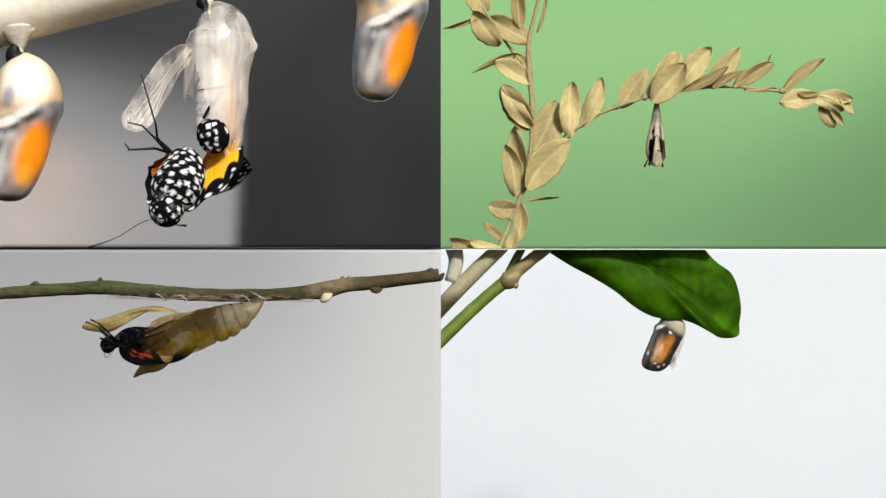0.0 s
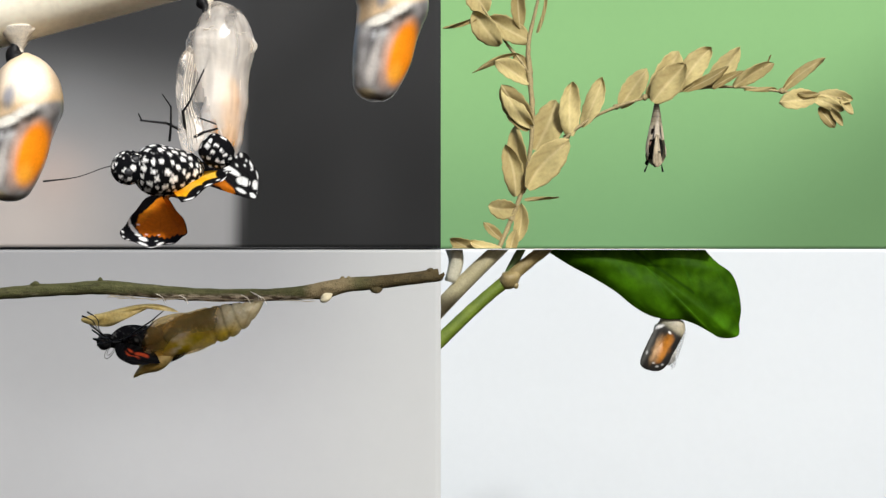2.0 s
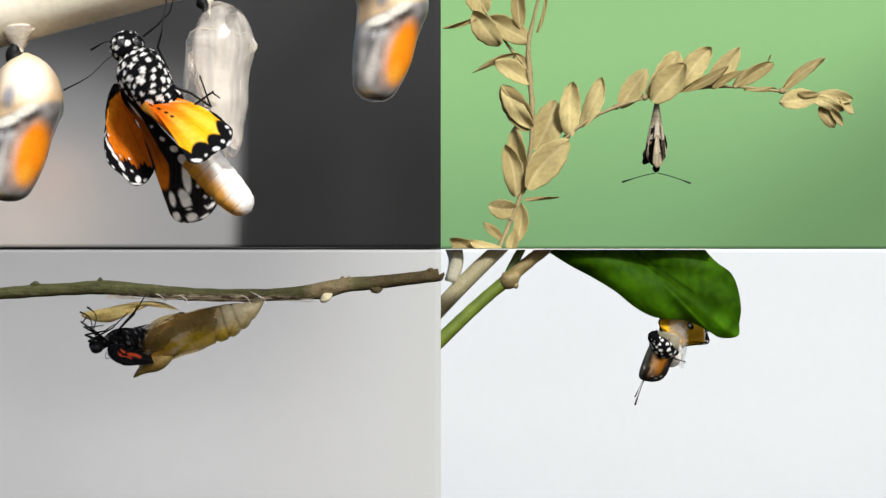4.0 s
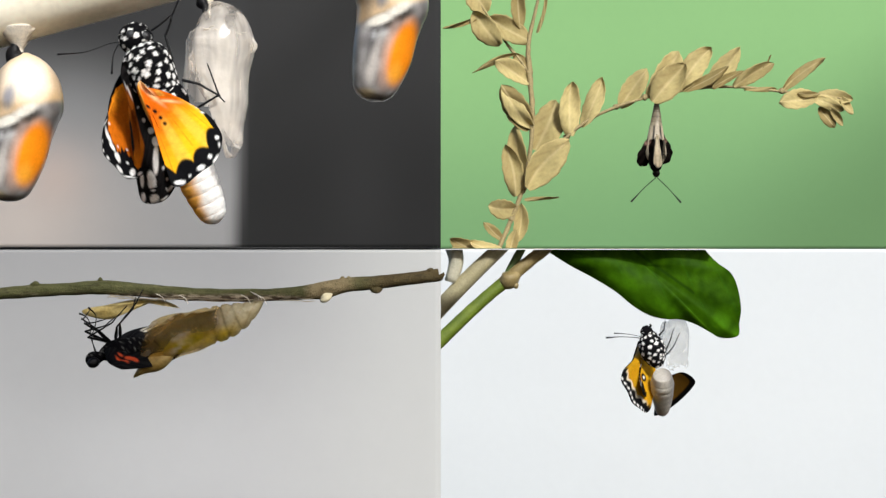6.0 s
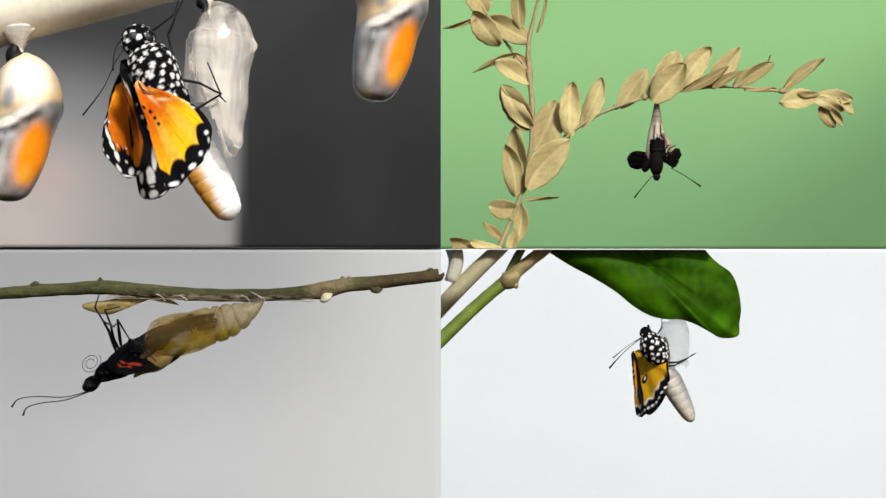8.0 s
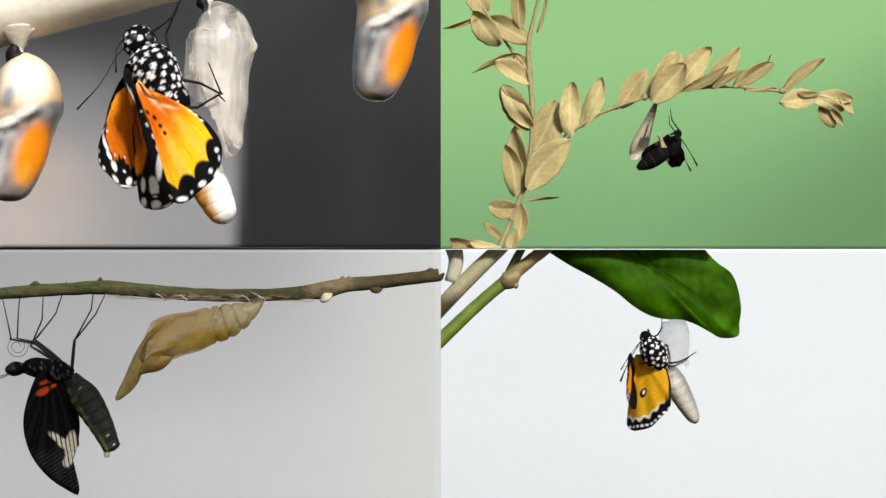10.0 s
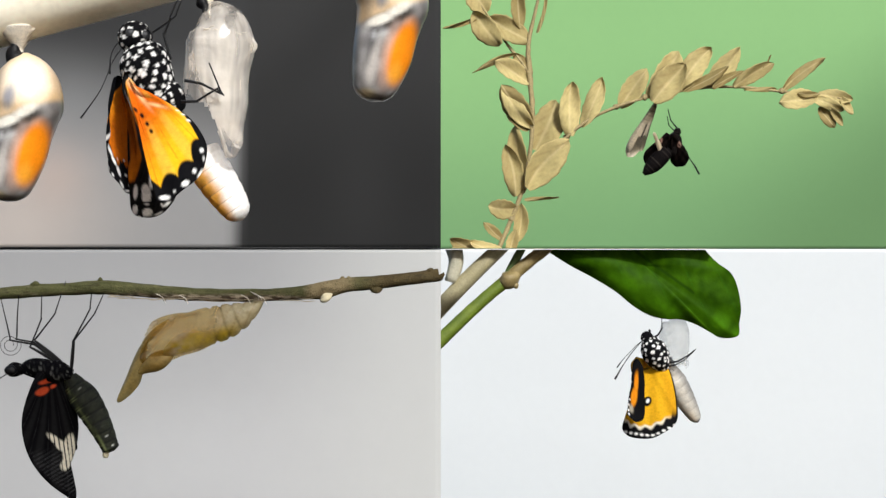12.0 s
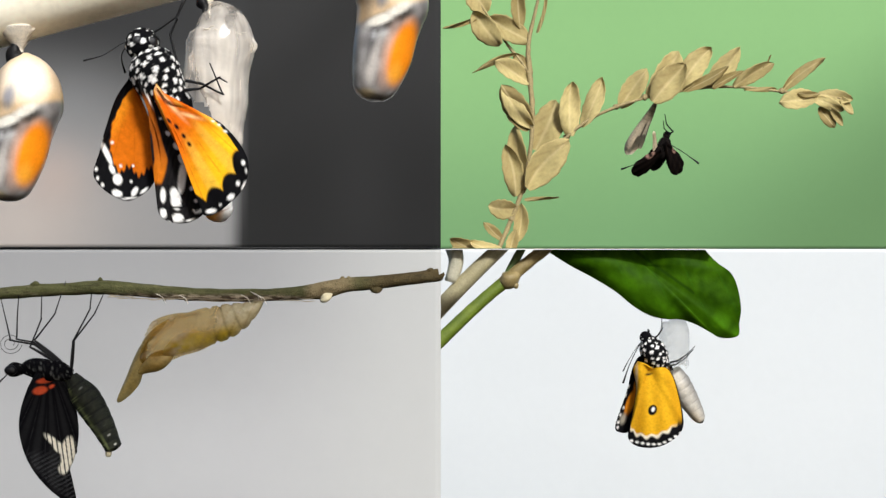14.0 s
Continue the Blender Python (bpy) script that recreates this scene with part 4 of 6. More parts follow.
def papilio_forewing_tone(u, v, e, k):
    angle = math.atan2(u - 84, v - 640)
    vein = abs(math.sin(angle * 17 + 0.4))
    c = blend((0.004, 0.004, 0.005), (0.011, 0.011, 0.012), step(0.5, 1.0, vein))
    c = blend(c, (0.035, 0.035, 0.037), step(0.10, 0.0, vein) * 0.6 * step(0.2, 0.5, e))
    c = blend(c, (0.62, 0.085, 0.03), inside(u, v, [(77, 674, 13, 4.5, -8), (70, 691, 13, 7, -12), (90, 684, 5, 3, -30)], 1.6))
    white = inside(u, v, [(121, 800, 13, 28, 4), (94, 780, 18, 5.5, 40), (106, 792, 16, 8, 40), (114, 826, 9, 12, 20)], 2)
    bars = step(0.30, 0.55, abs(math.sin((u - 0.16 * (v - 780) + 2) * 0.40)))
    c = blend(c, (0.82, 0.77, 0.64), white * bars)
    hatch = step(0.55, 0.9, math.sin((v + 0.55 * u) * 0.75)) * step(790, 815, v) * step(0.45, 0.6, e) * step(0.97, 0.93, e)
    return blend(c, (0.075, 0.075, 0.08), 0.75 * hatch * (1 - white))


def make_swallowtail():
    s = unit(3)
    ob = thing("black_swallowtail", "black swallowtail butterfly with red and cream marks under the twig", "butterfly", stand(3, 80, 668))
    c0, p = (80, 668), {}

    def fur(x, y, z, along):
        return blend((0.004, 0.004, 0.005), (0.10, 0.10, 0.095), step(0.2, 0.6, noise.noise(Vector((x * 0.2, y * 0.2, z * 0.2)))))
    p["thorax"] = part("thorax", tube(local([(36, 654, 0, 6), (48, 652, 0, 13), (66, 652, 0, 18), (90, 656, 0, 21), (112, 660, 0, 17), (128, 662, 0, 9)], c0), s, 26, 40, tone=fur, lump=0.22), FUR, ob, "furry black trunk")
    p["head"] = part("head", tube(local([(12, 655, 0, 4), (16, 655, 0, 10), (23, 655, 0, 13), (32, 654, 0, 12), (42, 654, 0, 8)], c0), s, 18, tone=fur, lump=0.15), FUR, ob)
    part("eye", tube(local([(12, 655, -8, 3), (16, 655, -10, 8), (22, 655, -11, 9.5), (28, 655, -10, 8), (32, 655, -8, 3)], c0), s, 16), BLACK, p["head"], "glossy black eye")
    coil = [(math.cos(a) * (6 + 1.1 * a), -6, math.sin(a) * (6 + 1.1 * a), 0.55) for a in [0.45 * k for k in range(30)]]
    p["proboscis"] = part("proboscis", tube(coil, s, 5, 90), BLACK, ob, "coiled thin tongue")
    rows = []
    for k in range(33):
        f = k / 32
        r = 26 * (0.55 + 0.45 * min(1, f * 4)) * (1 - 0.55 * max(0, f - 0.35) ** 1.3 * 1.4)
        rows.append((6 * math.sin(f * 3), 0, -152 * f, r * (1 - 0.035 * (abs((f * 8) % 1 - 0.5) > 0.38)) if k < 32 else 6))

    def ringed(x, y, z, along):
        g = (along * 8) % 1
        rough = noise.noise(Vector((x * 0.15, y * 0.15, z * 0.12)))
        c = blend((0.008, 0.009, 0.007), (0.030, 0.034, 0.018), 0.4 + 0.6 * rough)
        c = blend(c, (0.003, 0.003, 0.003), step(0.36, 0.5, abs(g - 0.5)) * 0.9)
        c = blend(c, (0.24, 0.27, 0.11), step(0.30, 0.40, abs(g - 0.5)) * step(0.46, 0.40, abs(g - 0.5)) * step(-2, -10, x + 10 * rough) * 0.9)
        c = blend(c, (0.26, 0.30, 0.12), math.exp(-((x + 9 - 6 * along) / 1.8) ** 2) * 0.7 * step(0.1, 0.3, along + 0.2 * rough))
        return blend(c, (0.70, 0.70, 0.64), inside(x, g * 19, [(11, 9, 1.3, 1.5, 0)], 0.8) * step(0.12, 0.3, along) * 0.9)
    p["abdomen"] = part("abdomen", tube(rows, s, 26, 128, tone=ringed, lump=0.07), BELLY, ob, "black-green ringed abdomen")
    part("claspers", tube([(-4, 0, -142, 3), (-10, -2, -150, 6), (-14, -2, -156, 4)], s, 8), SCAR, p["abdomen"], "tan tail tip")
    wing = [(62, 660), (48, 690), (38, 725), (36, 760), (44, 795), (60, 828), (84, 858), (112, 882), (134, 896), (137, 878), (128, 850), (122, 838), (132, 812), (139, 780), (138, 745), (130, 705), (118, 676), (98, 658), (78, 652)]
    p["forewing"] = part("forewing", fan(wing, (82, 668), s, papilio_forewing_tone, 110, 240, bulge=-8, ruffle=0.7), SCALES, ob, "black forewing with red base and cream streaks")
    rear = [(90 + (u - 84) * 0.8, 664 + (v - 664) * 0.62) for u, v in wing]
    p["forewing_2"] = part("forewing", fan(rear, (88, 668), s, lambda u, v, e, k: (0.012, 0.012, 0.013), 16, 90, bulge=6), SCALES, ob, "black forewing")
    routes = {
        "leg": [(104, 640), (62, 610), (20, 602), (15, 575), (4, 530)], "leg_2": [(102, 636), (60, 606), (31, 600), (33, 560), (36, 512)],
        "leg_3": [(106, 644), (54, 614), (74, 566), (76, 522)], "leg_4": [(108, 640), (62, 602), (98, 556), (118, 498)],
        "leg_5": [(126, 662), (130, 604), (160, 548), (166, 500)], "leg_6": [(126, 658), (132, 602), (168, 556), (186, 518)]}
    for name, route in routes.items():
        p[name] = part("leg", leg(route, route[0], 3, 1.9, reach=-8, thigh=1.4), BLACK, ob)
    p["antenna"] = part("antenna", feeler([(0, 0), (-45, 10), (-95, 8), (-126, 12), (-138, 26)], (0, 0), 3, 0.9, 1.8), BLACK, ob)
    p["antenna_2"] = part("antenna", feeler([(0, 0), (-45, 12), (-85, 14), (-112, 20), (-120, 34)], (0, 0), 3, 0.9, 1.8), BLACK, ob)
    return ob, p


twig = make_twig()
amber_pupa, amber_flap = make_swallowtail_pupa()
swallowtail, swallowtail_parts = make_swallowtail()

# ---- stage four: a green leaf with a hatching yellow butterfly ----
def stem_tone(a, b):
    def tone(x, y, z, along):
        return blend(a, b, 0.5 + 0.5 * noise.noise(Vector((x * 0.05, y * 0.1, z * 0.05))))
    return tone


def make_green_plant():
    base, s = (900, 494), unit(4)
    ob = thing("green_plant", "green shrub stem with a broad hanging leaf", "plant", stand(4, *base))
    green, tan = stem_tone((0.085, 0.13, 0.010), (0.15, 0.20, 0.022)), stem_tone((0.19, 0.14, 0.05), (0.29, 0.22, 0.10))
    part("stem", tube(local([(760, 622, 0, 12), (784, 598, 0, 12), (830, 554, 0, 11.5), (868, 520, 0, 11), (900, 494, 0, 12)], base), s, 18, 40, tone=green, lump=0.06), GREENSTEM, ob, "smooth green stem")
    part("stem", tube(local([(900, 494, 0, 12), (930, 468, 0, 11), (965, 440, 0, 11), (1010, 404, 0, 11)], base), s, 18, 40, tone=tan, lump=0.1), GREENSTEM, ob, "tan stem")
    part("side_shoot", tube(local([(896, 492, 6, 7), (912, 462, 8, 7.5), (930, 430, 8, 7)], base), s, 14, tone=stem_tone((0.05, 0.09, 0.02), (0.10, 0.15, 0.04)), lump=0.06), GREENSTEM, ob, "dark green shoot")
    part("node", tube(local([(884, 500, -2, 6), (894, 498, -3, 15), (904, 492, -3, 16), (916, 482, -2, 9)], base), s, 16, 24, tone=tan, lump=0.25), GREENSTEM, ob, "tan swollen node")
    part("bud", tube(local([(908, 500, -8, 3), (912, 506, -8, 6), (914, 511, -8, 2)], base), s, 10, tone=tan), GREENSTEM, ob)
    part("stalk", tube(local([(1010, 404, 0, 9), (1060, 395, 10, 7), (1112, 412, 4, 6)], base), s, 10, tone=green), GREENSTEM, ob)

    def leafy(u, v, e, k):
        n = 0.5 + 0.5 * noise.noise(Vector((u * 0.025, v * 0.025, 2))) + 0.35 * noise.noise(Vector((u * 0.09, v * 0.07, 5)))
        c = blend((0.014, 0.046, 0.001), (0.044, 0.125, 0.002), n)
        c = blend(c, (0.015, 0.045, 0.003), step(5, 1, abs((v - 441) - (u - 1118) * 0.72) if 1110 < u < 1225 else 9) * 0.7)
        vein = abs(math.sin((u - 0.5 * v) * 0.055))
        c = blend(c, (0.03, 0.13, 0.006), step(0.10, 0.0, vein) * 0.35)
        # paler patches paint the light shining through the blade; the tip is yellowish
        return blend(c, (0.085, 0.25, 0.006), inside(u, v, [(1090, 496, 20, 7, 38), (1130, 536, 16, 7, 45), (1240, 572, 18, 6, 22), (1270, 575, 16, 26, 40), (1302, 590, 10, 8, 0), (1160, 540, 28, 12, 30), (1210, 555, 26, 9, 10), (1110, 505, 20, 8, 35)], 14) * 0.6)
    rim = [(950, 430), (975, 449), (1010, 471), (1046, 490), (1087, 515), (1122, 543), (1151, 559), (1178, 565), (1205, 566), (1230, 574), (1256, 588), (1274, 598), (1296, 598), (1308, 592), (1309, 570), (1311, 545), (1306, 510), (1294, 484), (1268, 464), (1246, 440), (1220, 412), (1150, 380), (1060, 370), (980, 390)]
    blade = part("leaf", fan(rim, (1140, 470), s, leafy, 60, 220, bulge=-16, ruffle=2.5, thick=1.2), GREENLEAF, ob, "glossy dark green leaf")
    blade.location = Vector((1140 - base[0], 0, base[1] - 470)) * s
    return ob


def make_soft_stem():
    base, s = (830, 495), unit(4)
    ob = thing("dry_stem", "blurred tan stem behind the green plant", "stem", stand(4, *base, w=160))
    tan = stem_tone((0.30, 0.26, 0.14), (0.38, 0.33, 0.20))
    part("stalk", tube(local([(740, 590, 0, 14), (784, 540, 0, 15), (836, 486, 0, 15), (884, 440, 0, 14), (930, 396, 0, 13)], base), s, 18, 30, tone=tan), GREENSTEM, ob)
    part("stub", tube(local([(796, 500, 0, 12), (806, 462, 0, 14), (800, 430, 0, 16)], base), s, 14, tone=stem_tone((0.42, 0.39, 0.29), (0.50, 0.47, 0.36))), GREENSTEM, ob)
    return ob


def make_clear_pupa():
    base, s = (1196, 566), unit(4)
    ob = thing("clear_pupa_skin", "clear papery pupa skin hanging under the green leaf", "pupa skin", stand(4, *base, w=36))
    spine = [(1194, 563, 0, 8), (1195, 569, 0, 19), (1194, 580, 0, 25), (1193, 600, 0, 27), (1193, 620, 0, 26), (1195, 638, 0, 23), (1201, 650, 0, 19), (1206, 660, 0, 11)]
    part("skin", film_shell(spine, base, s, lambda u, v, y: v > 650 + 12 * noise.noise(Vector((u * 0.2, y * 0.2, 1))) or (u < 1180 and v > 628), 36, 44), PAPER, ob)
    rng = random.Random(3)
    for k in range(6):
        u, v = 1178 + 6 * k + rng.uniform(-2, 2), rng.uniform(570, 600)
        bend = [(u + rng.uniform(-3, 3) + 2 * q, v + 11 * q, -25 + abs(u - 1194) * 0.35, 0.28 if 0 < q < 3 else 0.1) for q in range(4)]
        part("fold", tube(local(bend, base), s, 5), CREASE, ob, "grey crease")
    return ob


PAPER = surface("clear_paper_film", (0.70, 0.70, 0.69), 0.25, 420, 0.25, 0.7, 0.0010, sheer=0.35, clear=0.72, fine=3)
CREASE = surface("grey_crease", (0.42, 0.42, 0.41), 0.6, 500, 0.3, 0.0)
OCHRE = (0.74, 0.40, 0.015)


def ochre_hind_tone(u, v, e, k):
    c = blend(OCHRE, (0.44, 0.20, 0.006), 0.16 + 0.16 * math.sin(math.atan2(u - 1155, v - 560) * 34) + 0.45 * step(1150, 1120, u - 0.1 * (v - 700)) + 0.40 * step(1165, 1200, u))
    c = blend(c, (0.66, 0.50, 0.30), inside(u, v, [(1126, 664, 2.5, 22, 4)], 2) * 0.8)
    c = blend(c, (0.03, 0.02, 0.01), inside(u, v, [(1148, 659, 6, 2, -10)], 1.5))
    low = step(0.86, 0.89, e + 0.02 * math.sin(k * 120)) * step(735, 752, v)
    c = blend(c, (0.80, 0.74, 0.62), step(0.83, 0.85, e + 0.012 * math.sin(k * 120)) * step(745, 760, v) * 0.9)
    c = blend(c, INK, low)
    c = blend(c, INK, step(0.94, 0.96, e))
    c = blend(c, INK, inside(u, v, [(1152, 723, 7.5, 9.5, 25)], 1))
    c = blend(c, WHITE, inside(u, v, [(1153, 722, 2.8, 4.2, 25)], 1))
    rim = [(1113 + 9.6 * i, 772 + 10 * math.sin((i + 0.8) / 10 * math.pi) - 1.5 * max(0, i - 5) ** 1.3, 3.2, 2.0, 0) for i in range(10)]
    return blend(c, WHITE, inside(u, v, rim, 0.8))


def ochre_fore_tone(u, v, e, k):
    c = blend(INK, (0.72, 0.24, 0.01), inside(u, v, [(1117, 712, 7, 24, 22), (1128, 680, 5, 24, 12)], 2))
    c = blend(c, (0.70, 0.62, 0.48), inside(u, v, [(1103, 742, 5, 9, 20)], 3) * 0.5)
    return blend(c, WHITE, inside(u, v, [(1094, 748, 2.4, 2, 0), (1098, 735, 2, 2.4, 0), (1104, 722, 2, 2, 0), (1108, 700, 1.6, 2, 0), (1113, 684, 1.6, 2, 0), (1093, 757, 2, 2, 0)], 0.8))


def make_yellow_butterfly():
    s = unit(4)
    c0, p = (1160, 628), {}
    ob = thing("yellow_butterfly", "yellow-orange butterfly with spotted black body, wings still drying", "butterfly", stand(4, *c0))
    body = [(1143, 598, 0, 8), (1148, 605, 0, 16), (1155, 617, 0, 22), (1164, 632, 0, 23), (1172, 645, 0, 17), (1179, 654, 0, 7)]
    p["thorax"] = part("thorax", spotted_body(4, body, c0, 7, 80, 2.0, 4.0), FUR, ob, "furry black trunk with white spots")
    p["head"] = part("head", spotted_body(4, [(1140, 588, 0, 4), (1142, 592, 0, 9), (1145, 598, 0, 11), (1149, 605, 0, 8)], c0, 3, 5, 1.0, 1.4, 40, 40), FUR, ob)
    part("palp", tube(local([(1146, 592, -6, 2), (1149, 586, -8, 2.2), (1147, 583, -8, 1.5)], c0), s, 7), BLACK, p["head"])
    rows = []
    for k in range(29):
        f = k / 28
        rows.append((0, 0, -112 * f, 21.5 * (0.75 + 0.25 * min(1, f * 5)) * (1 - 0.55 * f ** 2.2) * (1 - 0.03 * (abs((f * 7) % 1 - 0.5) > 0.4)) * math.sqrt(max(0.05, 1 - (max(0.0, f - 0.86) / 0.145) ** 2))))

    def cream(x, y, z, along):
        c = blend((0.72, 0.67, 0.59), (0.27, 0.255, 0.24), step(-2, 18, x))
        c = blend(c, (0.62, 0.40, 0.16), step(0.55, 1.0, along) * step(6, -12, x) * 0.7)
        c = blend(c, (0.20, 0.17, 0.15), 0.6 * step(0.43, 0.5, abs(((along * 7) % 1) - 0.5)) * step(-8, 8, x))
        return blend(c, (0.04, 0.035, 0.03), step(0.93, 0.97, along))
    p["abdomen"] = part("abdomen", tube(rows, s, 28, 112, tone=cream, lump=0.02), SKIN, ob, "ringed cream-grey abdomen")
    hind = [(1128, 634), (1120, 650), (1124, 680), (1120, 710), (1112, 745), (1107, 768), (1118, 782), (1140, 788), (1165, 785), (1188, 773), (1203, 755), (1204, 730), (1199, 695), (1190, 662), (1178, 648), (1160, 650), (1144, 640)]
    p["hindwing"] = part("hindwing", fan(hind, (1148, 650), s, ochre_hind_tone, 80, 190, bulge=-11, ruffle=1.6), SCALES, ob, "ochre hindwing with black white-dotted border")
    rear = [(u + 6, v - 4) for u, v in hind]
    p["hindwing_2"] = part("hindwing", fan(rear, (1154, 646), s, lambda u, v, e, k: blend((0.30, 0.15, 0.02), INK, step(0.8, 0.86, e)), 20, 90, bulge=4), SCALES, ob, "dark brown hindwing")
    fore = [(1140, 626), (1128, 634), (1118, 656), (1110, 690), (1098, 725), (1089, 752), (1092, 764), (1112, 766), (1132, 750), (1140, 715), (1146, 680), (1150, 645)]
    p["forewing"] = part("forewing", fan(fore, (1138, 640), s, ochre_fore_tone, 50, 110, bulge=4, ruffle=0.6), SCALES, ob, "black and orange forewing")
    pad = [(-14, -8), (8, -9), (25, -5), (31, 8), (29, 30), (24, 56), (21, 76), (11, 90), (-6, 95), (-21, 93), (-27, 82), (-25, 50), (-20, 18)]

    def pad_tone(u, v, e, k):
        mu, mv = u + 4 * noise.noise(Vector((u * 0.12, v * 0.08, 1))), v + 5 * noise.noise(Vector((u * 0.1, v * 0.1, 7)))
        c = blend((0.40, 0.24, 0.12), (0.36, 0.13, 0.012), step(-8, 6, u))
        c = blend(c, (0.018, 0.016, 0.014), 1 - inside(mu, mv, [(5, 50, 10, 26, 8), (-7, 56, 6, 22, 6)], 4))
        c = blend(c, (0.14, 0.135, 0.12), inside(u, v, [(-21, 50, 3, 34, 4)], 4) * 0.8)
        c = blend(c, blend((0.16, 0.15, 0.10), (0.34, 0.30, 0.21), step(-10, 20, u)), step(17, 6, v - 0.25 * u) * 0.9)
        return blend(c, WHITE, inside(u, v, [(-15, 16, 8, 2.2, -35), (-21, 66, 1.2, 1.8, 0), (4, 84, 2, 1.2, 0), (12, 78, 1.6, 1, 0), (6, 20, 3, 1.4, 30), (-4, 80, 1.4, 1, 0)], 1.2))
    p["forewing_2"] = part("forewing", fan(pad, (0, 40), s, pad_tone, 34, 80, bulge=-6), PADSKIN, ob, "folded brown-orange forewing with black rim")
    p["leg"] = part("leg", leg([(1186, 642), (1200, 638), (1216, 626), (1229, 612)], (1186, 642), 4, 1.7), BLACK, ob)
    p["leg_2"] = part("leg", leg([(1184, 648), (1196, 645), (1212, 634), (1226, 618)], (1184, 648), 4, 1.5), BLACK, ob)
    p["leg_3"] = part("leg", leg([(1152, 602), (1164, 594), (1171, 582), (1170, 564)], (1152, 602), 4, 1.7), BLACK, ob)
    p["leg_4"] = part("leg", leg([(1178, 630), (1180, 618), (1166, 604), (1160, 598)], (1178, 630), 4, 1.3), BLACK, ob)
    p["antenna"] = part("antenna", feeler([(1138, 600), (1124, 624), (1112, 650), (1102, 678)], (1138, 600), 4, 0.8, 1.9), BLACK, ob)
    p["antenna_2"] = part("antenna", feeler([(1140, 598), (1128, 616), (1116, 640), (1108, 660)], (1140, 598), 4, 0.6, 1.3), BLACK, ob)
    return ob, p


green_plant = make_green_plant()
trim(green_plant, -1)
dry_stem = make_soft_stem()
trim(dry_stem, -1)
ledge(4, 786, 1262, 0, "thin white rail from which the plant hangs")
ledge(4, 786, 900, 160, "thin white rail behind the plant")
clear_pupa = make_clear_pupa()
yellow, yellow_parts = make_yellow_butterfly()


# ---- motion ----
def between(rows, t):
    """The row at t: u, v, turn, length, width, w, glided straight between the rows given."""
    full = [(r[0], *(list(r[1:]) + [0, 0, 0, 1, 1, 0][len(r) - 1:])) for r in rows]
    if t <= full[0][0]:
        return full[0][1:]
    for a, b in zip(full, full[1:]):
        if t <= b[0]:
            f = (t - a[0]) / (b[0] - a[0])
            return tuple(x + (y - x) * f for x, y in zip(a[1:], b[1:]))
    return full[-1][1:]


def moved(stage, rows, times):
    return [(t, stand(stage, *between(rows, t))) for t in times]


def on_body(stage, body, rows, times, lean=0.0):
    """Poses of a part in its butterfly's space."""
    return [(t, stand(stage, *between(body, t)).inverted() @ stand(stage, *between(rows, t), lean)) for t in times]


def all_times(*tables):
    return sorted({0.0, 14.0, *(r[0] for table in tables for r in table)})


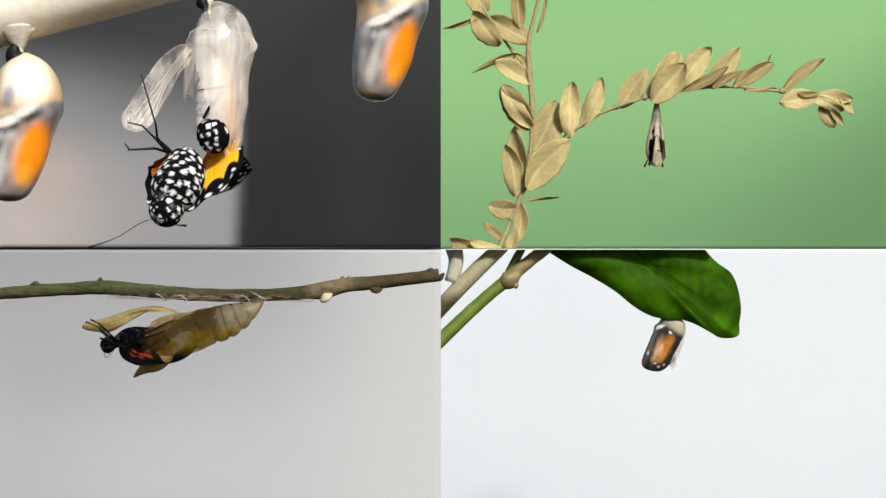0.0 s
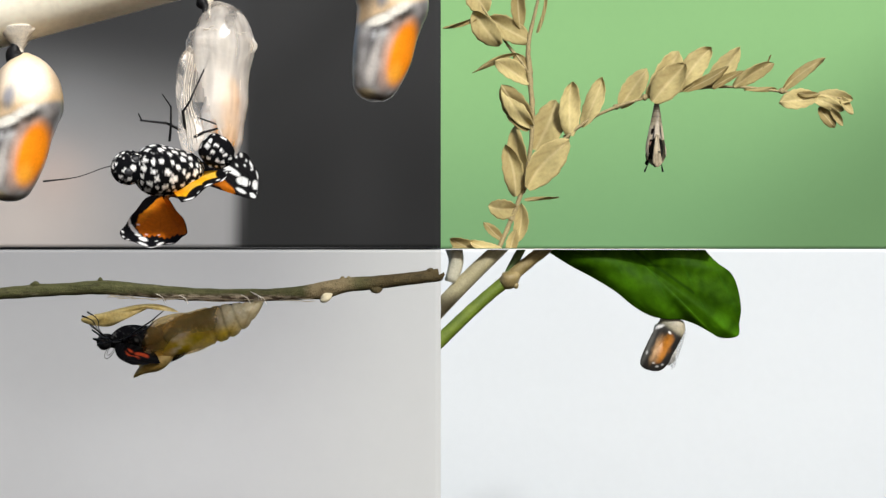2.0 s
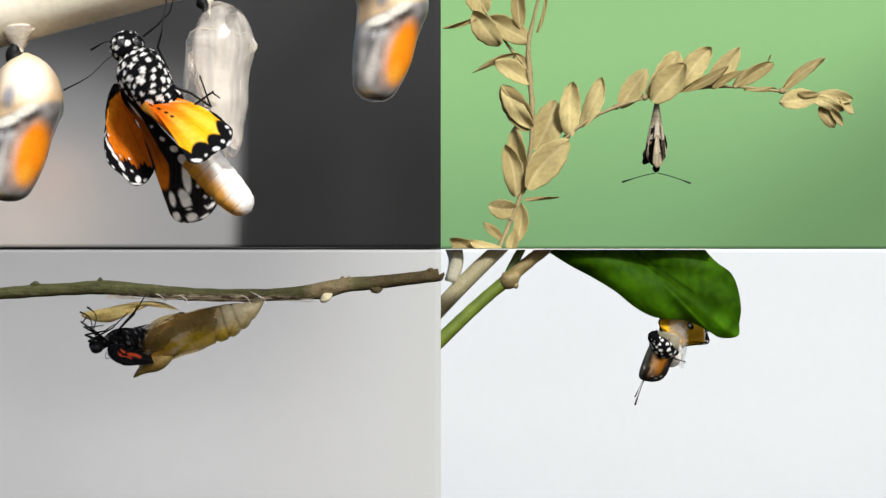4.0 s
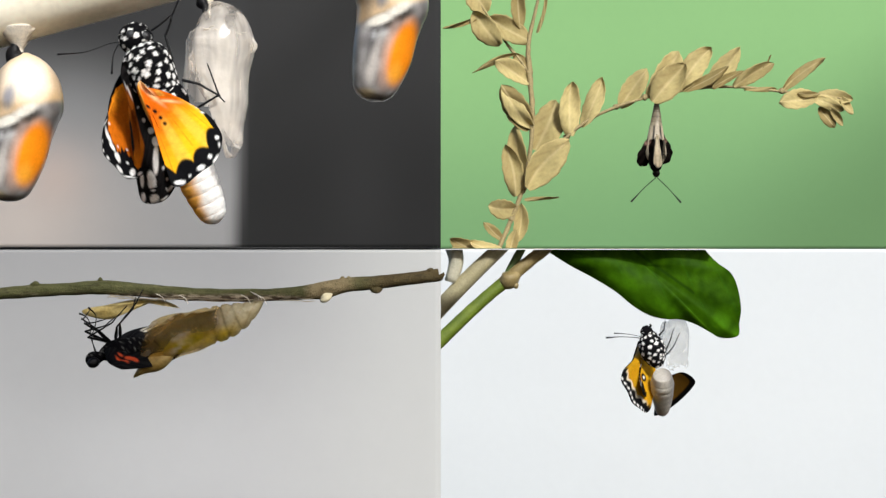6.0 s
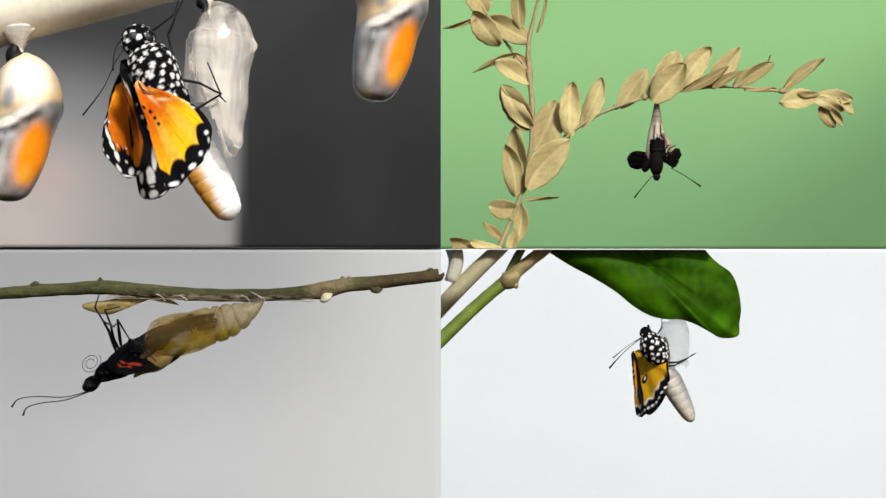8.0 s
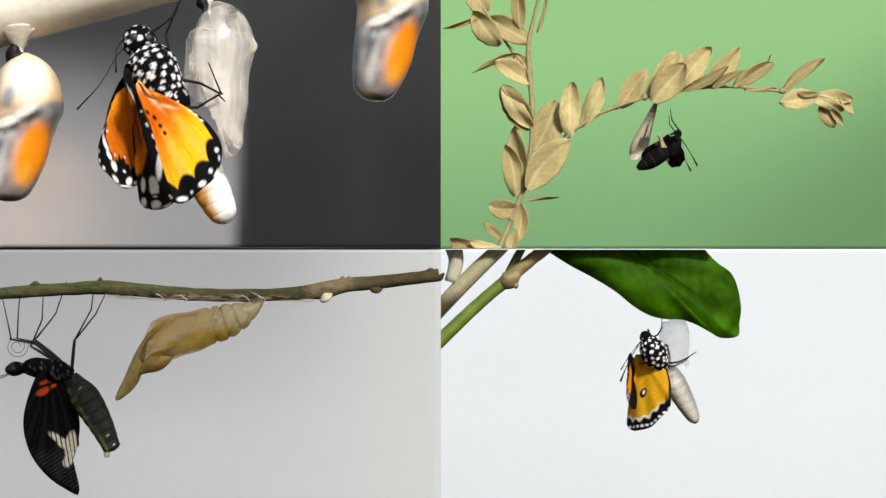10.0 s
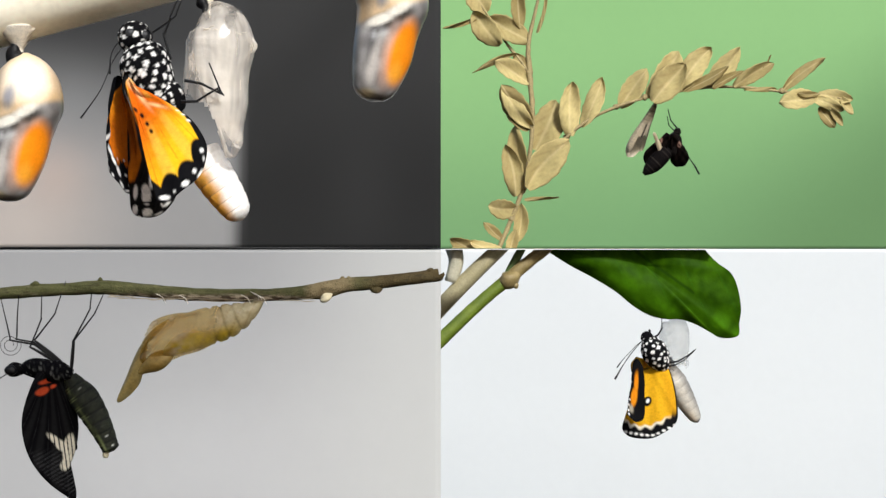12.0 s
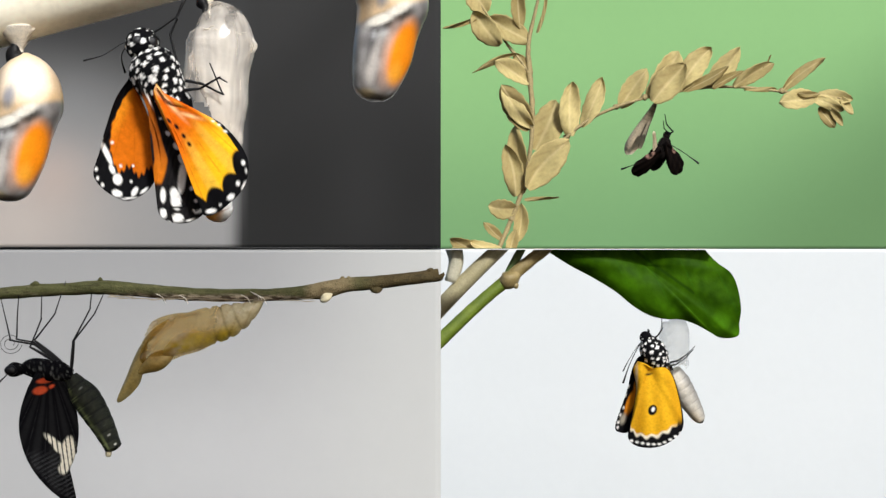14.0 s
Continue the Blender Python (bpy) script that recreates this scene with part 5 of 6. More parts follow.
def motions():
    # rows: seconds, u, v, clockwise turn, share of length seen, share of width seen, depth
    # the orange butterfly turns out of its skin, climbs and lets its wings hang
    body = [(0, 318, 314, -128, .75), (0.5, 318, 309, -125, .75), (1, 314, 298, -100, .8), (1.5, 310, 286, -66, .82), (2, 300, 300, -56, .85), (2.5, 308, 252, -14, .84, .9), (3, 264, 168, -16, .86), (3.6, 264, 148, -6), (5.3, 268, 144, 5), (5.5, 266, 146, 7),
            (6, 274, 136, 2), (6.5, 279, 138, 0), (8, 281, 138, 0), (10.5, 283, 140, 0), (11.5, 280, 140, 0), (12, 268, 136, 6), (12.5, 284, 142, 6), (13, 282, 142, 3), (13.5, 286, 146, 2), (14, 286, 146, 2)]
    hind = [(0, 400, 231, 34, -.88, -.53, 150), (0.5, 398, 230, 38, -.82, -.56, 150), (1, 386, 232, 52, -.72, -.67, 150), (1.5, 318, 330, 24, -.36, -.8, 130), (2, 303, 342, 16, -.29, -.73, 130), (2.5, 313, 277, 6, -.51, -.93, 90), (2.73, 275, 235, -14, -.40, -1, 60), (2.77, 270, 228, -18, -.38, 1, 60), (3, 240, 192, -33, -.38, .84, 30), (3.6, 246, 176, -24, -.55, .9, 40), (4.4, 248, 166, -8, -.7, 1, 0), (4.44, 248, 166, -8, -.7, -1, 0),
            (5.3, 248, 158, 4, -.8, -.99, -44), (5.5, 247, 158, 5, -.8, -.99, -44), (6, 254, 156, 3, -.84, -.98, -44), (6.5, 252, 154, 5, -.88, -.96, -44), (8, 252, 154, 3, -.90, -.90, -44), (10.5, 252, 154, 3, -.96, -.98, -44), (11.5, 254, 156, 3, -.96, -.98, -44), (12, 234, 150, 6, -.95, -.97, -44), (12.5, 278, 158, -1, -.97, -1, -44), (14, 281, 160, 1, -1, -1, -44)]
    fore = [(0, 264, 299, -66, -.37, 1, 200), (0.5, 268, 298, -56, -.37, 1, 200), (1, 306, 316, 28, -.30, 1, 200), (1.5, 301, 330, 14, -.35, .99, 200), (2, 284, 342, -14, -.50, .95, 190), (2.5, 286, 272, 6, -.80, 1, 150), (3, 208, 188, -22, -.83, .86, 140), (3.6, 208, 160, -18, -.9, .55, 130),
            (5.3, 208, 135, -10, -.98, .46, 100), (5.5, 206, 134, -9, -.97, .5, 100), (6, 224, 132, -7, -.93, .58, 90), (6.5, 223, 130, -6, -.92, .58, 90), (8, 224, 128, -6, -.94, .55, 90), (10.5, 226, 142, -3, -.96, .64, 80), (11.5, 226, 142, -3, -.96, .62, 70), (12, 213, 141, -7, -.99, .36, 70), (12.5, 232, 142, -2, -.98, .97, 55), (14, 233, 145, 0, -1, 1, 10)]
    fore_2 = [(0, 392, 226, 26, .60, .5, 190), (0.5, 391, 225, 26, .60, .5, 190), (1, 388, 224, 24, .52, .5, 190), (1.5, 316, 300, -62, .62, .8, 190), (2, 300, 300, -62, .64, .8, 150), (2.5, 307, 264, -51, .72, .73, 90), (2.73, 264, 225, -40, 1, 1, 80), (2.77, 258, 220, -38, -1, -1, 80), (3, 240, 192, -30, -.84, -1, 70), (3.6, 226, 168, -16, -1, -1, 20), (3.64, 226, 168, -16, 1, 1, 20),
              (5.3, 218, 134, 2, .94, .66, -34), (5.5, 218, 132, 2, .94, .64, -34), (6, 224, 126, 2, .95, .64, -34), (6.5, 222, 122, 2, .94, .62, -34), (8, 222, 122, 2, .94, .62, -34), (10.5, 234, 132, 3, .97, .76, -34), (11.5, 241, 134, 1, .98, .76, -34), (12, 227, 144, 7, .96, .75, -34), (12.5, 256, 136, -2, .97, .92, -36), (14, 258, 138, 0, 1, .93, -36)]
    belly = [(0, 384, 250, 178, 1, 1, 50), (1.5, 384, 252, 180, 1, 1, 50), (2, 380, 268, 186, .95, .9, 56), (2.25, 370, 310, 255, .7, .5, 66), (2.5, 358, 340, 322, .55, .4, 72), (3, 340, 276, 308, 1, .9, 72), (5.5, 340, 262, 328, 1, .95, 72), (6, 326, 262, 338, .98, .95, 72),
             (6.5, 328, 262, 337, 1, .95, 72), (7.5, 338, 258, 332, 1, .95, 72), (8, 342, 260, 331, 1, .95, 72), (10.5, 338, 264, 334, 1, .95, 72), (11.5, 336, 264, 333, 1, .95, 72), (12, 350, 266, 327, 1, .95, 72), (12.5, 340, 252, 342, .98, .7, 72), (14, 344, 256, 341, .98, .7, 72)]
    leg_1 = [(0, 360, 210, -75, .8), (1, 345, 165, -50, .8), (1.5, 348, 165, -20, .8), (2, 330, 250, -40, .7), (2.5, 320, 225, -20, .8), (3, 300, 165, 10, .9, 1, -24), (5.5, 322, 142, 3, 1, 1, -34), (8, 324, 142, 0, 1, 1, -34), (14, 328, 143, 0, 1, 1, -34)]
    leg_2 = [(0, 300, 270, 190, .6), (1, 310, 250, 190, .6), (2, 320, 230, 200, .6), (2.5, 330, 235, 280, .7), (3, 310, 190, 345, .7, 1, -20), (5.5, 320, 192, 360, 1, 1, -34), (8, 322, 192, 360, 1, 1, -34), (11.8, 320, 190, 360, 1, 1, -34), (12.2, 320, 170, 354, .8, 1, -34), (14, 326, 160, 350, .6, 1, -34)]
    leg_3 = [(0, 310, 275, -30, .9), (1, 325, 240, -20, .9), (2, 330, 240, 10, .9), (2.5, 300, 245, 0, .9), (3, 292, 138, -10, .9), (5.5, 305, 108, -4), (8, 308, 106, 0), (12, 302, 106, -2), (14, 312, 106, 0)]
    leg_4 = [(0, 295, 268, 250, .75), (1, 300, 250, 262, .75), (1.5, 310, 245, 268, .75), (2, 300, 250, 300, .8), (2.5, 290, 212, 325, .8), (3, 262, 68, 340, .9), (3.5, 252, 66, 350), (5.5, 256, 62, 356), (14, 258, 66, 360)]
    feel = [(0, 286, 382, 0, .8), (0.5, 284, 358, 10), (1, 268, 328, 15), (1.5, 250, 312, -2), (2, 232, 290, 14), (2.5, 262, 208, 24), (3, 205, 112, 68, 1, .4), (3.5, 220, 90, 0, 1, .6), (5.5, 226, 80, -38), (6, 228, 74, 20, 1, .6), (7, 230, 72, 0, 1, .6), (8, 232, 72, -32), (10.5, 234, 70, -26), (11.5, 230, 72, -30), (12, 224, 74, -34), (12.5, 236, 82, 10), (13.5, 234, 76, 0, 1, .5), (14, 236, 72, 20, 1, .3)]
    feel_2 = [(0, 290, 372, -90, .4), (2, 240, 290, 60, .6), (2.5, 258, 196, 100, .5), (3, 200, 104, 150, .6), (3.5, 215, 84, 80, .8), (5.5, 226, 80, 10), (6, 226, 70, 0), (8, 228, 64, 0), (11.5, 228, 66, -10), (12, 222, 70, 0, 1), (12.5, 236, 76, -30, .6), (14, 232, 78, -10, .6)]
    waist = [(0, 378, 240, -10), (0.5, 378, 236, -10), (1, 384, 222, -10), (1.5, 384, 240, -10), (2, 384, 268, -50), (2.5, 350, 286, -60), (3, 292, 186, -40), (3.6, 296, 180, -30), (5.5, 298, 176, -20), (6, 306, 178, -24), (8, 308, 178, -24), (11.5, 308, 180, -24), (12, 300, 176, -20), (12.5, 308, 182, -20), (14, 312, 184, -22)]
    times = all_times(body, hind, fore, belly, fore_2)
    walk(tiger, moved(1, body, times))
    for name, rows in (("hindwing", hind), ("forewing", fore), ("forewing_2", fore_2), ("waist", waist), ("abdomen", belly), ("leg", leg_1), ("leg_2", leg_2), ("leg_3", leg_3), ("leg_4", leg_4), ("antenna", feel), ("antenna_2", feel_2)):
        walk(tiger_parts[name], on_body(1, body, rows, times))
    shell_rows = [(0, 366, 12, 0, 1, 1, 34), (14, 366, 12, 0, 1, 1, 34)]
    flap = [(0, 336, 92, 0, 1, 1, 0), (1, 338, 92, -4, 1, .95, 0), (1.5, 338, 94, -8, 1, .95, 0), (2, 342, 96, -30, .95, .8, 4), (2.5, 346, 100, -44, .9, .6, 8), (3, 346, 102, -44, .85, .55, 10), (5.5, 350, 104, -42, .8, .45, 14), (14, 350, 104, -42, .8, .45, 14)]
    walk(shell_flap, on_body(1, shell_rows, flap, [r[0] for r in flap]))

    # the small black butterfly slides out head down, then clambers round its skin
    body = [(0, 1161, 258, 0), (3, 1161, 270, 0), (5.5, 1161, 282, 0), (6.5, 1161, 288, 0), (7.5, 1162, 300, 0), (7.8, 1162, 296, 0), (8, 1162, 290, 0), (8.3, 1163, 290, 0), (8.8, 1175, 285, -70), (9.3, 1188, 268, -140), (10.5, 1192, 258, -160), (12, 1193, 256, -165), (12.5, 1180, 260, -160), (14, 1174, 262, -165)]
    wing = [(0, 1156, 234, -2, .8, .3), (3, 1155, 232, 2, .85, .45), (5.5, 1159, 236, 3, .92, .82), (6.5, 1157, 242, 6, .95, .92), (7.5, 1160, 255, 8, 1, 1.0), (7.8, 1158, 272, 30, .95, 1), (8, 1166, 282, 66, .82, 1), (8.3, 1166, 282, 66, .82, 1), (8.8, 1170, 280, 80, .9, .8), (9.3, 1184, 256, 60, .9, .9), (10.5, 1184, 246, 16, .92, 1, -16), (12, 1182, 244, 16, .92, 1, -16), (12.5, 1170, 264, 34, .9, .85, -12), (14, 1166, 268, 30, .9, .85, -12)]
    wing_2 = [(0, 1165, 234, 2, .8, .3), (3, 1166, 232, -2, .85, .45), (5.5, 1165, 236, -3, .92, .82), (6.5, 1166, 242, -6, .95, .92), (7.5, 1166, 255, -8, 1, 1.0), (7.8, 1168, 272, -30, .95, 1), (8, 1172, 280, -66, .58, 1), (8.3, 1172, 280, -66, .58, 1), (8.8, 1184, 280, -20, .8, .8), (9.3, 1190, 256, 14, .8, .7), (10.5, 1190, 246, 0, .85, 1, -18), (12, 1190, 244, -2, .85, 1, -18), (12.5, 1180, 256, -12, .95, .85, -14), (14, 1178, 258, -13, .95, .9, -14)]
    rear = [(0, 1157, 236, 0, 1, .3, 6), (5.5, 1157, 250, 8, .9, .5, 6), (7.5, 1158, 260, 20, 1, .8, 6), (8, 1160, 276, 26, 1, 1, 2), (8.3, 1160, 276, 26, 1, 1, 2), (9.3, 1180, 256, 40, .9, 1, 6), (10.5, 1182, 262, 26, 1, 1, 6), (12, 1182, 262, 26, 1, 1, 6), (12.5, 1172, 264, 24, .8, 1, 6), (14, 1170, 264, 20, .7, 1, 6)]
    rear_2 = [(0, 1165, 236, 0, 1, .3, 6), (5.5, 1165, 250, -8, .9, .5, 6), (7.5, 1167, 260, -20, 1, .8, 6), (8, 1174, 276, -40, .85, 1, 2), (8.3, 1174, 276, -40, .85, 1, 2), (9.3, 1186, 256, 10, .9, .9, 6), (10.5, 1186, 254, 0, 1, 1, 6), (12, 1188, 254, -4, 1, 1, 6), (12.5, 1182, 268, -10, .7, .8, 6), (14, 1180, 270, -10, .7, .8, 6)]
    belly = [(0, 1161, 268, 180, .5, 1, 9), (5.5, 1161, 270, 180, .55, 1, 9), (7.5, 1162, 278, 180, .7, 1, 6), (8, 1162, 272, 178, 1, 1, 6), (8.3, 1162, 272, 170, 1, 1, 6), (8.8, 1166, 270, 105, 1, 1, 0), (9.3, 1172, 268, 62, 1, 1, -10), (10.5, 1180, 272, 60, 1, 1, -8), (12, 1181, 268, 46, 1, 1, -8), (12.5, 1174, 262, 20, .8, 1, -10), (14, 1170, 264, 14, .6, 1, 10)]
    feel = [(0, 1162, 250, -45, .3, 1, 3), (2.6, 1162, 262, -45, .3, 1, 3), (3, 1160, 299, 46, .9), (5.5, 1161, 314, 2, .9), (6.5, 1160, 318, 2), (7.5, 1160, 332, -8, 1.0), (8, 1160, 306, -12, .7), (8.3, 1160, 306, -12, .7), (8.8, 1180, 290, -30, .6), (9.3, 1196, 260, -70, .7), (10.5, 1200, 250, -72, .9), (12, 1202, 248, -78, .9), (12.5, 1158, 286, 20, .3), (14, 1150, 284, 12, .4)]
    feel_2 = [(0, 1162, 250, 45, .3, 1, 3), (2.6, 1162, 262, 45, .3, 1, 3), (3, 1164, 299, -42, 1), (5.5, 1163, 314, -2, .9), (6.5, 1163, 318, 0), (7.5, 1164, 332, 4, 1.0), (7.8, 1178, 306, -8, 1), (8, 1188, 298, -14, 1), (8.3, 1188, 297, -14, 1), (8.8, 1184, 280, -20, .8), (9.3, 1200, 252, 0, .8), (10.5, 1206, 250, 12, .9), (11, 1202, 266, 0, .8), (11.5, 1204, 252, 25, .9), (12, 1204, 260, 8, .9), (12.5, 1190, 262, -8, 1), (14, 1186, 256, -12, 1)]
    feet = [(0, 1162, 262, 180, .4, 1, 8), (7.5, 1164, 270, 150, .4, 1, 8), (8, 1174, 262, 90, .5, 1, 4), (8.3, 1174, 262, 60, .5, 1, 4), (9.3, 1184, 242, 10, 1, 1), (10.5, 1186, 240, 0, 1.0), (12, 1186, 240, -4), (14, 1176, 242, -2, .9)]
    times = all_times(body, wing, belly, feel_2)
    walk(moth, moved(2, body, times))
    for name, rows in (("forewing", wing), ("forewing_2", wing_2), ("hindwing", rear), ("hindwing_2", rear_2), ("abdomen", belly), ("antenna", feel), ("antenna_2", feel_2), ("leg", feet), ("leg_2", feet)):
        walk(moth_parts[name], on_body(2, body, rows, times))
    skin = [(0, 1162, 180, 0), (7.5, 1162, 180, 0), (8.3, 1162, 180, -1), (9.3, 1162, 180, 16, .98, .85), (10.5, 1162, 180, 19, .93, .78), (12, 1162, 180, 23, .93, .74), (12.5, 1162, 180, 25, .90, .7), (14, 1162, 180, 25, .90, .7)]
    flap = [(0, 1162, 240, 0, 1, 1, -17), (3, 1162, 240, 0, 1, 1, -17), (5.5, 1162, 242, 0, 1, 1, -20), (6.5, 1164, 240, -8, 1, 1, -22), (7.5, 1172, 236, -40, .8, .8, -16), (8.3, 1172, 236, -30, .8, .8, -12), (9.3, 1168, 238, -16, .9, 1, -20), (10.5, 1162, 240, -30, .85, .75, -26), (12, 1157, 238, -26, .9, .7, -26), (12.5, 1156, 236, -12, .9, .6, -26), (14, 1156, 236, -8, .9, .6, -26)]
    times = all_times(skin, flap)
    walk(small_pupa, moved(2, skin, times))
    walk(small_flap, on_body(2, skin, flap, times))

    # the swallowtail pushes out, then clings to the twig
    body = [(0, 246, 610, 0, .9, .9), (1, 244, 610, 0, .9, .9), (3, 234, 604, 6, .9, .9), (5.5, 220, 630, -6, .9, .9), (6.5, 220, 632, -6, .9, .9), (7, 218, 644, -14), (7.5, 220, 656, -26), (8, 214, 661, -34), (8.3, 210, 661, -32), (8.9, 160, 660, 6), (9.5, 100, 664, 3), (10.3, 80, 668, 0), (14, 80, 668, 0)]
    wing = [(0, 232, 634, -120, .42, .92, -50), (1, 231, 634, -120, .42, .92, -50), (3, 216, 632, -120, .44, .92, -50), (5.5, 207, 640, -120, .48, .92, -50), (6.5, 206, 642, -120, .48, .92, -50), (7, 208, 647, -121, .48, .92, -50), (7.5, 211, 652, -122, .48, .9, -50), (8, 212, 654, -124, .48, .86, -50), (8.3, 208, 656, -122, .48, .86, -50), (8.9, 160, 664, -66, .8, .9, -20), (9.5, 104, 666, -20, .92, .9, -10), (10.3, 84, 668, 8, .95, .84, -10), (11, 86, 668, 6, .96, .80, -10), (12.5, 84, 668, 3, .98, .90, -10), (14, 83, 668, 1, 1, .93, -10)]
    wing_2 = [(r[0], 268 - 2 * r[0], 610 + r[0], -112, .66, .70, -14) if r[0] < 8.5 else (r[0], r[1] + 4, r[2] - 2, r[3] - 3, *r[4:6], r[6] + 14) for r in wing]
    belly = [(0, 296, 606, -112, .98, 1, 6), (3, 292, 606, -112, .95, 1, 6), (5.5, 280, 612, -112, .92, 1, 6), (7, 276, 616, -113, .88, 1, 6), (7.5, 270, 620, -113, .84, 1, 6), (8, 262, 622, -114, .82, 1, 6), (8.3, 258, 624, -114, .82, 1, 6), (8.9, 200, 652, -70, .9, 1, 6), (9.5, 140, 664, -36, 1, 1, 10), (10.3, 124, 668, -30, 1, 1, 10), (11, 122, 668, -29, 1, 1, 10), (14, 124, 668, -31, 1, 1, 10)]
    coil = [(0, 190, 615, 0, .5, .5, 4), (7, 190, 620, 0, .5, .5, 4), (7.5, 185, 640, 0, .6, .5, 4), (8, 158, 640, 0, .9, .8), (8.3, 158, 636, 0, .9, .8), (9, 100, 620, 0), (10.3, 22, 612, 0), (11, 28, 622, 10), (12.5, 16, 606, 20), (14, 18, 606, 40, 1, .9)]
    walks = all_times(body, wing, coil)
    tables = [("forewing", wing), ("forewing_2", wing_2), ("abdomen", belly), ("proboscis", coil)]
    hold = {"leg": (104, 640), "leg_2": (102, 636), "leg_3": (106, 644), "leg_4": (108, 640), "leg_5": (126, 662), "leg_6": (126, 658)}
    early = {"leg": (236, 606, 26, .60), "leg_2": (234, 602, 38, .56), "leg_3": (240, 600, 22, .50), "leg_4": (244, 596, 40, .52), "leg_5": (258, 590, 6, .36), "leg_6": (264, 586, 20, .36)}
    folded = {"leg": (212, 630, 92, .48), "leg_2": (208, 628, 88, .50), "leg_3": (202, 624, 66, .55), "leg_4": (208, 622, 42, .50), "leg_5": (214, 618, 32, .40), "leg_6": (222, 614, 22, .40)}
    for name, (u, v) in hold.items():
        a, b, q, k = early[name]
        c, d, g, f = folded[name]
        tables.append((name, [(0, c + 14, d - 8, g + 22, f * .9, .45), (1, c + 13, d - 8, g + 22, f * .9, .45), (3, c - 8, d - 8, g - 5, f, .65), (5.5, c - 10, d - 20, g - 16, f * 1.15, .75), (7, c - 8, d - 8, g - 14, f * 1.15, .75), (7.5, a - 30, b + 16, q + 32, k * .8), (8.3, a - 30, b + 18, q + 34, k * .92), (8.9, (a + u) / 2, (b + v) / 2, q / 2, .8, .95), (9.5, u + 16, v - 2, 4), (10.3, u, v, 0), (14, u, v, 0)]))
    tables.append(("antenna", [(0, 196, 602, 118, 1, .3), (3, 180, 596, 118, 1, .4), (5.5, 168, 618, 122, 1, .6), (7, 166, 630, 112, 1, .6), (7.3, 164, 652, 50, 1, .8), (7.5, 164, 672, 4, .95), (8, 160, 692, -1, 1), (8.3, 156, 690, 0, 1), (9, 90, 662, -8), (10.3, 20, 656, -4, .8), (14, 14, 662, -34, .6)]))
    tables.append(("antenna_2", [(0, 198, 604, 112, 1, .3), (3, 182, 600, 112, 1, .4), (5.5, 172, 622, 114, 1, .6), (7, 170, 634, 104, 1, .6), (7.3, 164, 652, 50, 1, .8), (7.5, 164, 673, 0, .95), (8, 160, 693, -4, 1), (8.3, 156, 691, -4, 1), (9, 90, 664, -12), (10.3, 20, 656, -10, .7), (14, 14, 662, -30, .5)]))
    walk(swallowtail, moved(3, body, walks))
    for name, rows in tables:
        walk(swallowtail_parts[name], on_body(3, body, rows, walks, 13 if name in ("forewing", "forewing_2") else 0))
    still = [(0, 463, 537, 0), (14, 463, 537, 0)]
    case = [(0, 262, 551, 0, 1, 1, 6), (3, 262, 544, 5, 1, 1, 10), (5.5, 264, 538, 6, 1, 1, 16), (7, 264, 534, 7, 1, 1, 18), (8.3, 264, 530, 8, 1, 1, 18), (9.2, 262, 574, -26, 1, 1, -6), (10.3, 262, 606, -50, .95, 1, -10), (14, 262, 606, -50, .95, 1, -10)]
    walk(amber_flap, on_body(3, still, case, [r[0] for r in case]))

    # the yellow butterfly drops out of the clear skin, climbs it and dries
    body = [(0, 1172, 610, 20, .9, .8, 54), (3.2, 1171, 610, 20, .9, .8, 54), (4, 1176, 614, -20, .9, .9, 8), (4.8, 1140, 664, -62, .9, 1), (5.3, 1122, 676, -75, .9, 1), (5.5, 1182, 650, 8, .8, 1), (5.75, 1160, 632, 6), (6, 1154, 620, 10), (6.5, 1158, 618, 0), (8, 1158, 620, 0), (10.5, 1158, 628, 0), (11.5, 1160, 628, 6), (12, 1160, 628, 0), (14, 1158, 628, 0)]
    hind = [(0, 1190, 552, 172, .66, 1, 56), (3.2, 1190, 552, 172, .66, 1, 56), (3.8, 1184, 590, 230, .6, 1, 16), (4.5, 1166, 640, 290, .8, 1, 16), (4.9, 1158, 650, 302, 1, 1, 30), (4.91, 1158, 650, 302, -1, 1, 30), (5.3, 1150, 658, 312, -.45, 1, 110), (5.4, 1160, 664, 356, -.42, 1, 110), (5.5, 1144, 680, 390, -.36, .99, 120), (5.75, 1150, 650, 400, -.5, .8, 90), (6, 1140, 628, 389, -.57, .83, 60), (6.2, 1136, 630, 386, -.66, 1, 70), (6.24, 1135, 630, 384, -.66, -1, 70), (6.5, 1140, 626, 360, -.54, -.56, 84), (7, 1140, 626, 360, -.56, -.56, 80), (8, 1140, 626, 359, -.66, -.56, 70), (10.5, 1142, 638, 364, -.86, -.72, 40), (11, 1143, 638, 364, -.87, -.74, 40), (11.5, 1146, 638, 369, -.95, -.68, 30), (12, 1144, 646, 364, -.91, -.96, 20), (12.5, 1146, 648, 363, -.93, -.97, 10), (13, 1147, 650, 362, -.95, -.98, 4), (14, 1148, 654, 359, -.98, -.99, -10)]
